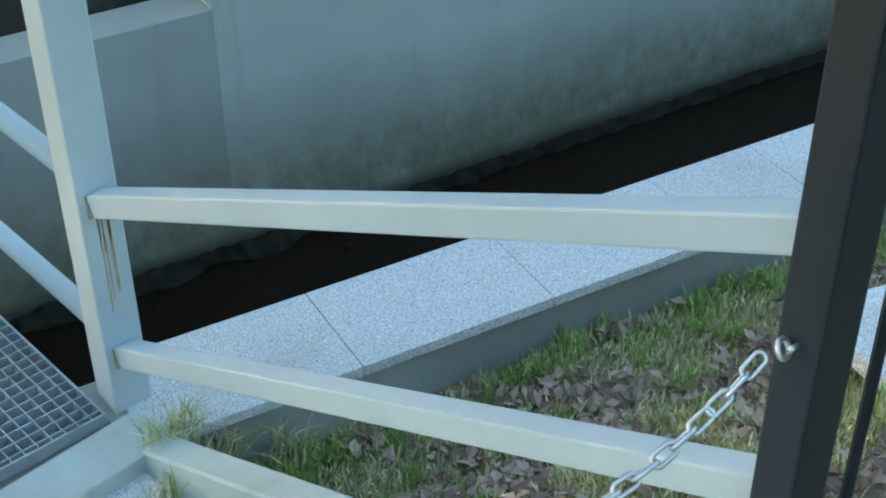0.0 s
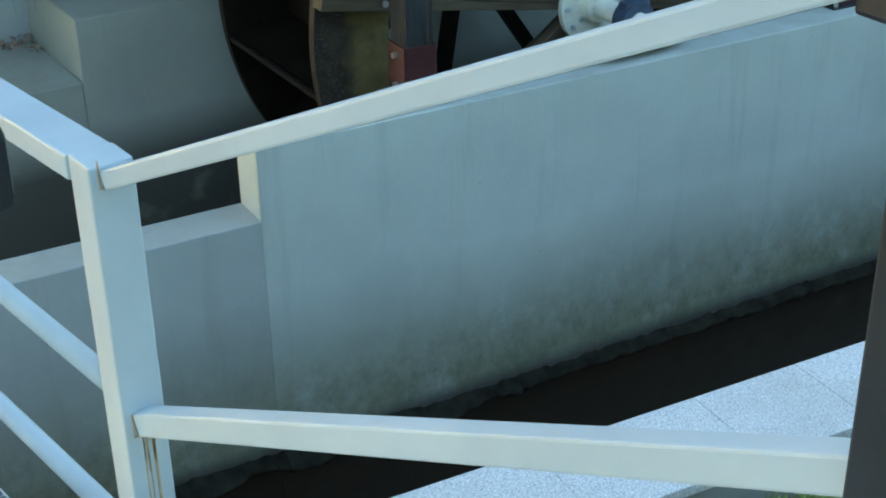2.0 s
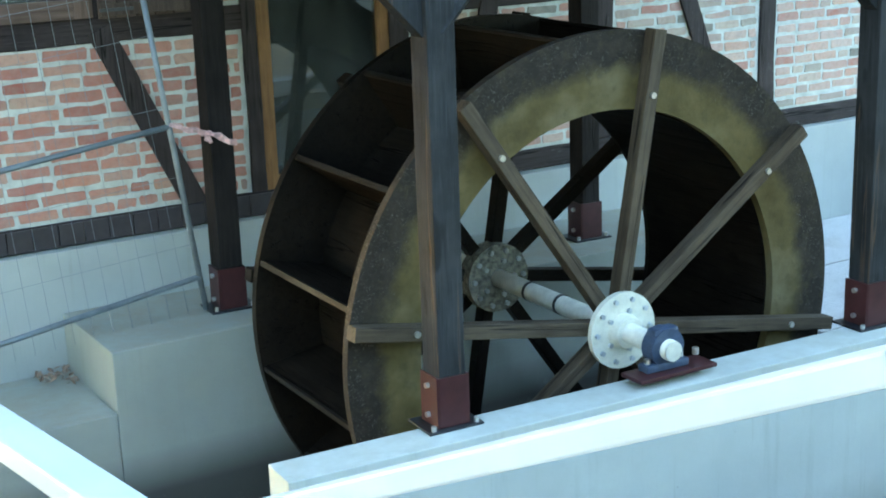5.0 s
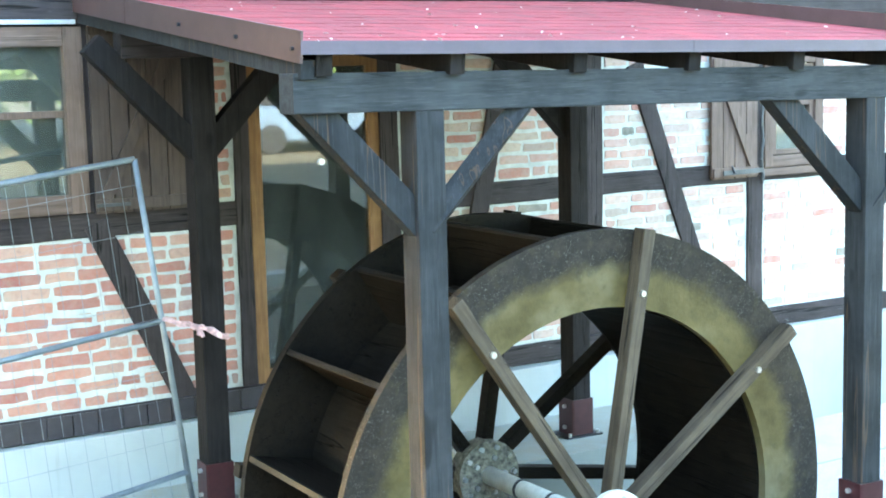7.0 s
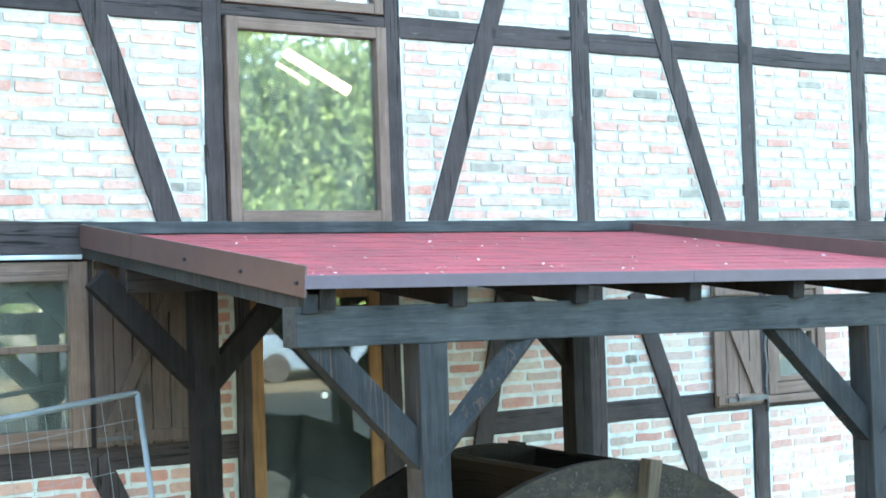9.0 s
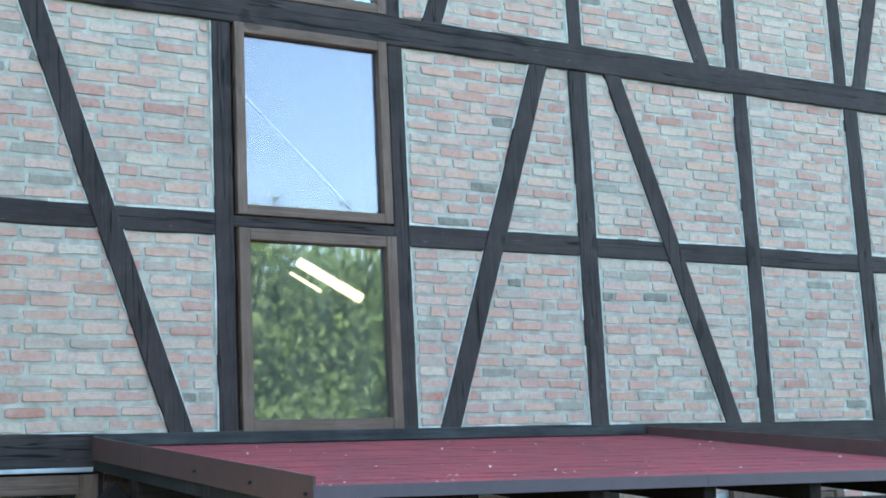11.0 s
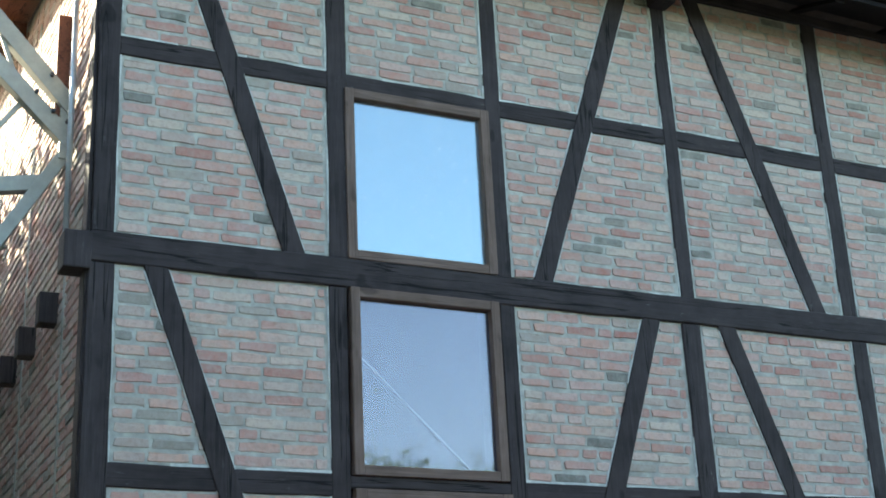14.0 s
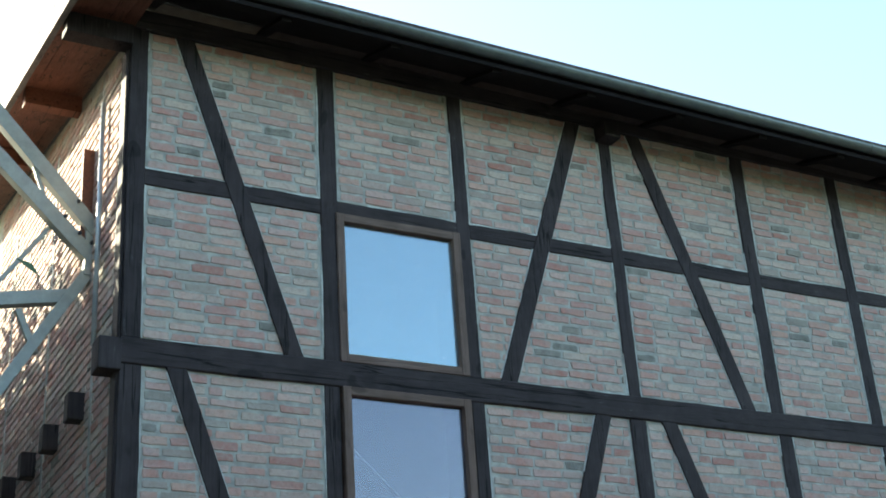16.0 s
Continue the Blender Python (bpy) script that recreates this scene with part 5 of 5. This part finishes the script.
# ---- trees that the panes mirror, and unseen ones added to shade the yard ----
def tree(x, y, h, r, seed, leaves=2600, reach=99.0):
    rg = random.Random(seed)
    t = thing("tree", "leafy green deciduous tree for pane reflections and added shade round the yard", "tree", "trees round the yard", at=(x, y, -1.62))
    tr = bmesh.new()
    rod((0, 0, 0), (0.1, 0, h * 0.55), 0.22, 0.12, 10, tr)
    for i in range(7):
        a = rg.uniform(0, 6.28)
        z = h * rg.uniform(0.3, 0.55)
        rod((0.05, 0, z), (math.cos(a) * r * 0.7, math.sin(a) * r * 0.7, z + h * rg.uniform(0.15, 0.35)), 0.08, 0.02, 7, tr)
    part("trunk", tr, BARK, t)
    vs, fs = [], []
    clumps = [(rg.gauss(0, r * 0.45), rg.gauss(0, r * 0.45), h * rg.uniform(0.22, 0.95)) for _ in range(42)]
    for _ in range(leaves):
        c = rg.choice(clumps)
        k = 0.2 * r
        p = Vector((c[0] + rg.gauss(0, k), c[1] + rg.gauss(0, k), c[2] + rg.gauss(0, k * 0.8)))
        if p.x > reach:
            continue
        m = Matrix.Translation(p) @ Euler((rg.uniform(0, 6), rg.uniform(0, 6), rg.uniform(0, 6))).to_matrix().to_4x4()
        s = rg.uniform(0.06, 0.15)
        n = len(vs)
        vs += [tuple(m @ Vector(q)) for q in ((-s, 0, 0), (0, -s * 0.5, s * 0.2), (s, 0, 0), (0, s * 0.5, s * 0.2))]
        fs.append((n, n + 1, n + 2, n + 3))
    me = bpy.data.meshes.new("crown")
    me.from_pydata(vs, [], fs)
    me.materials.append(LEAF)
    o = new("crown", me)
    o.parent = t
    return t


for i in range(8):
    tree(3.0 + i * 3.4 + (i % 3) * 0.5, -15.5 - (i * 7 % 4), 7.5 + (i * 5 % 4) * 0.33, 3.4, 30 + i, 22000)
for i in range(5):
    tree(7.0 + i * 5.5, -25.0 - (i % 2) * 2, 10.2 + (i % 3) * 0.3, 4.4, 50 + i, 16000)
# Unseen trees, implied by gable dapples; placed and sized to block the sun.
for i, (x, y) in enumerate(((-1.7, 10.4), (-3.5, 9.7), (-5.5, 9.0), (-7.6, 8.2), (-0.6, 14.3), (-1.6, 16.8), (-0.5, 12.3))):
    tree(x, y, (6.6, 8.0, 8.2, 8.4, 7.6, 8.2, 6.9)[i], 2.6, 60 + i, 30000, 0.7 - x)
# More unseen trees, added to cut light from the horizon.
for i in range(4):
    tree(-13.0 - (i % 2) * 2, -15.0 + i * 5.5, 9.0 + (i % 3), 3.6, 80 + i, 7000)
for i in range(4):
    tree(-8.0 + i * 3.6, -18.0 - (i % 2) * 2, 9.0 + (i % 3), 3.6, 90 + i, 7000)

# pale bar added behind the middle window to imitate a reflected line
strut = thing("reflection_line", "pale diagonal bar added for a reflected edge in the middle window", "strut")
part("strut_bar", bar((3.46, 8.07, 2.80), (4.36, 8.07, 1.96), 0.03, 0.012, (0, 1, 0), 0.002), CREAM, strut)

# parked car mirrored in the glazed door
car = thing("parked_car", "dark blue parked hatchback in the yard", "car", at=(13.8, -11.5, -1.62), yaw=8)
CAR = plain("dark_blue_car_paint", (0.10, 0.16, 0.25), 0.25, 0.3, 0.1)
part("body", prism([(-2.0, 0.25), (2.0, 0.25), (2.05, 0.6), (1.9, 0.85), (0.9, 0.98), (-1.9, 1.0), (-2.05, 0.7)], "y", -0.82, 0.82, 0.05), CAR, car)
part("cabin", prism([(-1.75, 0.98), (0.95, 0.96), (0.25, 1.42), (-1.3, 1.46)], "y", -0.72, 0.72, 0.05), DARK, car, "dark glazed cabin")
for x in (-1.25, 1.3):
    for y in (-0.8, 0.8):
        part("wheel", rod((x, y - 0.1, 0.31), (x, y + 0.1, 0.31), 0.31, seg=24), DARK, car)

# ---- bricks of the front wall ----
rng = random.Random(21)
NEAR = [b for b in BRICKS if 1.9 < b[0] < 3.3 and 0.6 < b[1] < 3.1][:300]
near_set = set(NEAR)
rest = {False: ([], []), True: ([], [])}
for b in BRICKS:
    x, z, l, h = b
    bm = brick_mesh(rng, l, h)
    y = FY - 0.001 + rng.uniform(0.0, 0.005)
    if b in near_set:
        o = new("brick", mesh_of(bm, "brick", BRICK))
        o.parent = wall
        o.location = (x, y, z)
    else:
        rest_v, rest_f = rest[z < 0.5 and x < 3.6]
        n = len(rest_v)
        bm.verts.index_update()
        rest_v.extend((v.co.x + x, v.co.y + y, v.co.z + z) for v in bm.verts)
        rest_f.extend(tuple(v.index + n for v in f.verts) for f in bm.faces)
        bm.free()
for low, (rest_v, rest_f) in rest.items():
    me = bpy.data.meshes.new("bricks")
    me.from_pydata(rest_v, [], rest_f)
    me.materials.append(BRICK_RED if low else BRICK)
    o = new("bricks", me)
    o.parent = wall
    tagged(o, "clean red bricks in pale mortar" if low else "weathered red and grey bricks in lime mortar", kind="stuff")

# bricks of the gable
rng = random.Random(23)
gv, gf = [], []
for r in range(100):
    z = -0.6 + r * 0.0775
    y = 8.30 + (0.13 if r % 2 else 0)
    y = max(y, 8.30 + 0.262 * math.ceil((z - 5.85) / 0.16 / 0.262)) if z > 5.85 else y
    while y < 13:
        bm = brick_mesh(rng, 0.245, 0.06)
        n = len(gv)
        bm.verts.index_update()
        gv += [(1.795 + v.co.y - 0.006, y + v.co.x, z + v.co.z) for v in bm.verts]
        gf += [tuple(v.index + n for v in f.verts) for f in bm.faces]
        bm.free()
        y += 0.262
me = bpy.data.meshes.new("gable_bricks")
me.from_pydata(gv, [], gf)
me.materials.append(BRICK)
o = new("bricks", me)
o.parent = gab
tagged(o, "weathered bricks of the gable", kind="stuff")
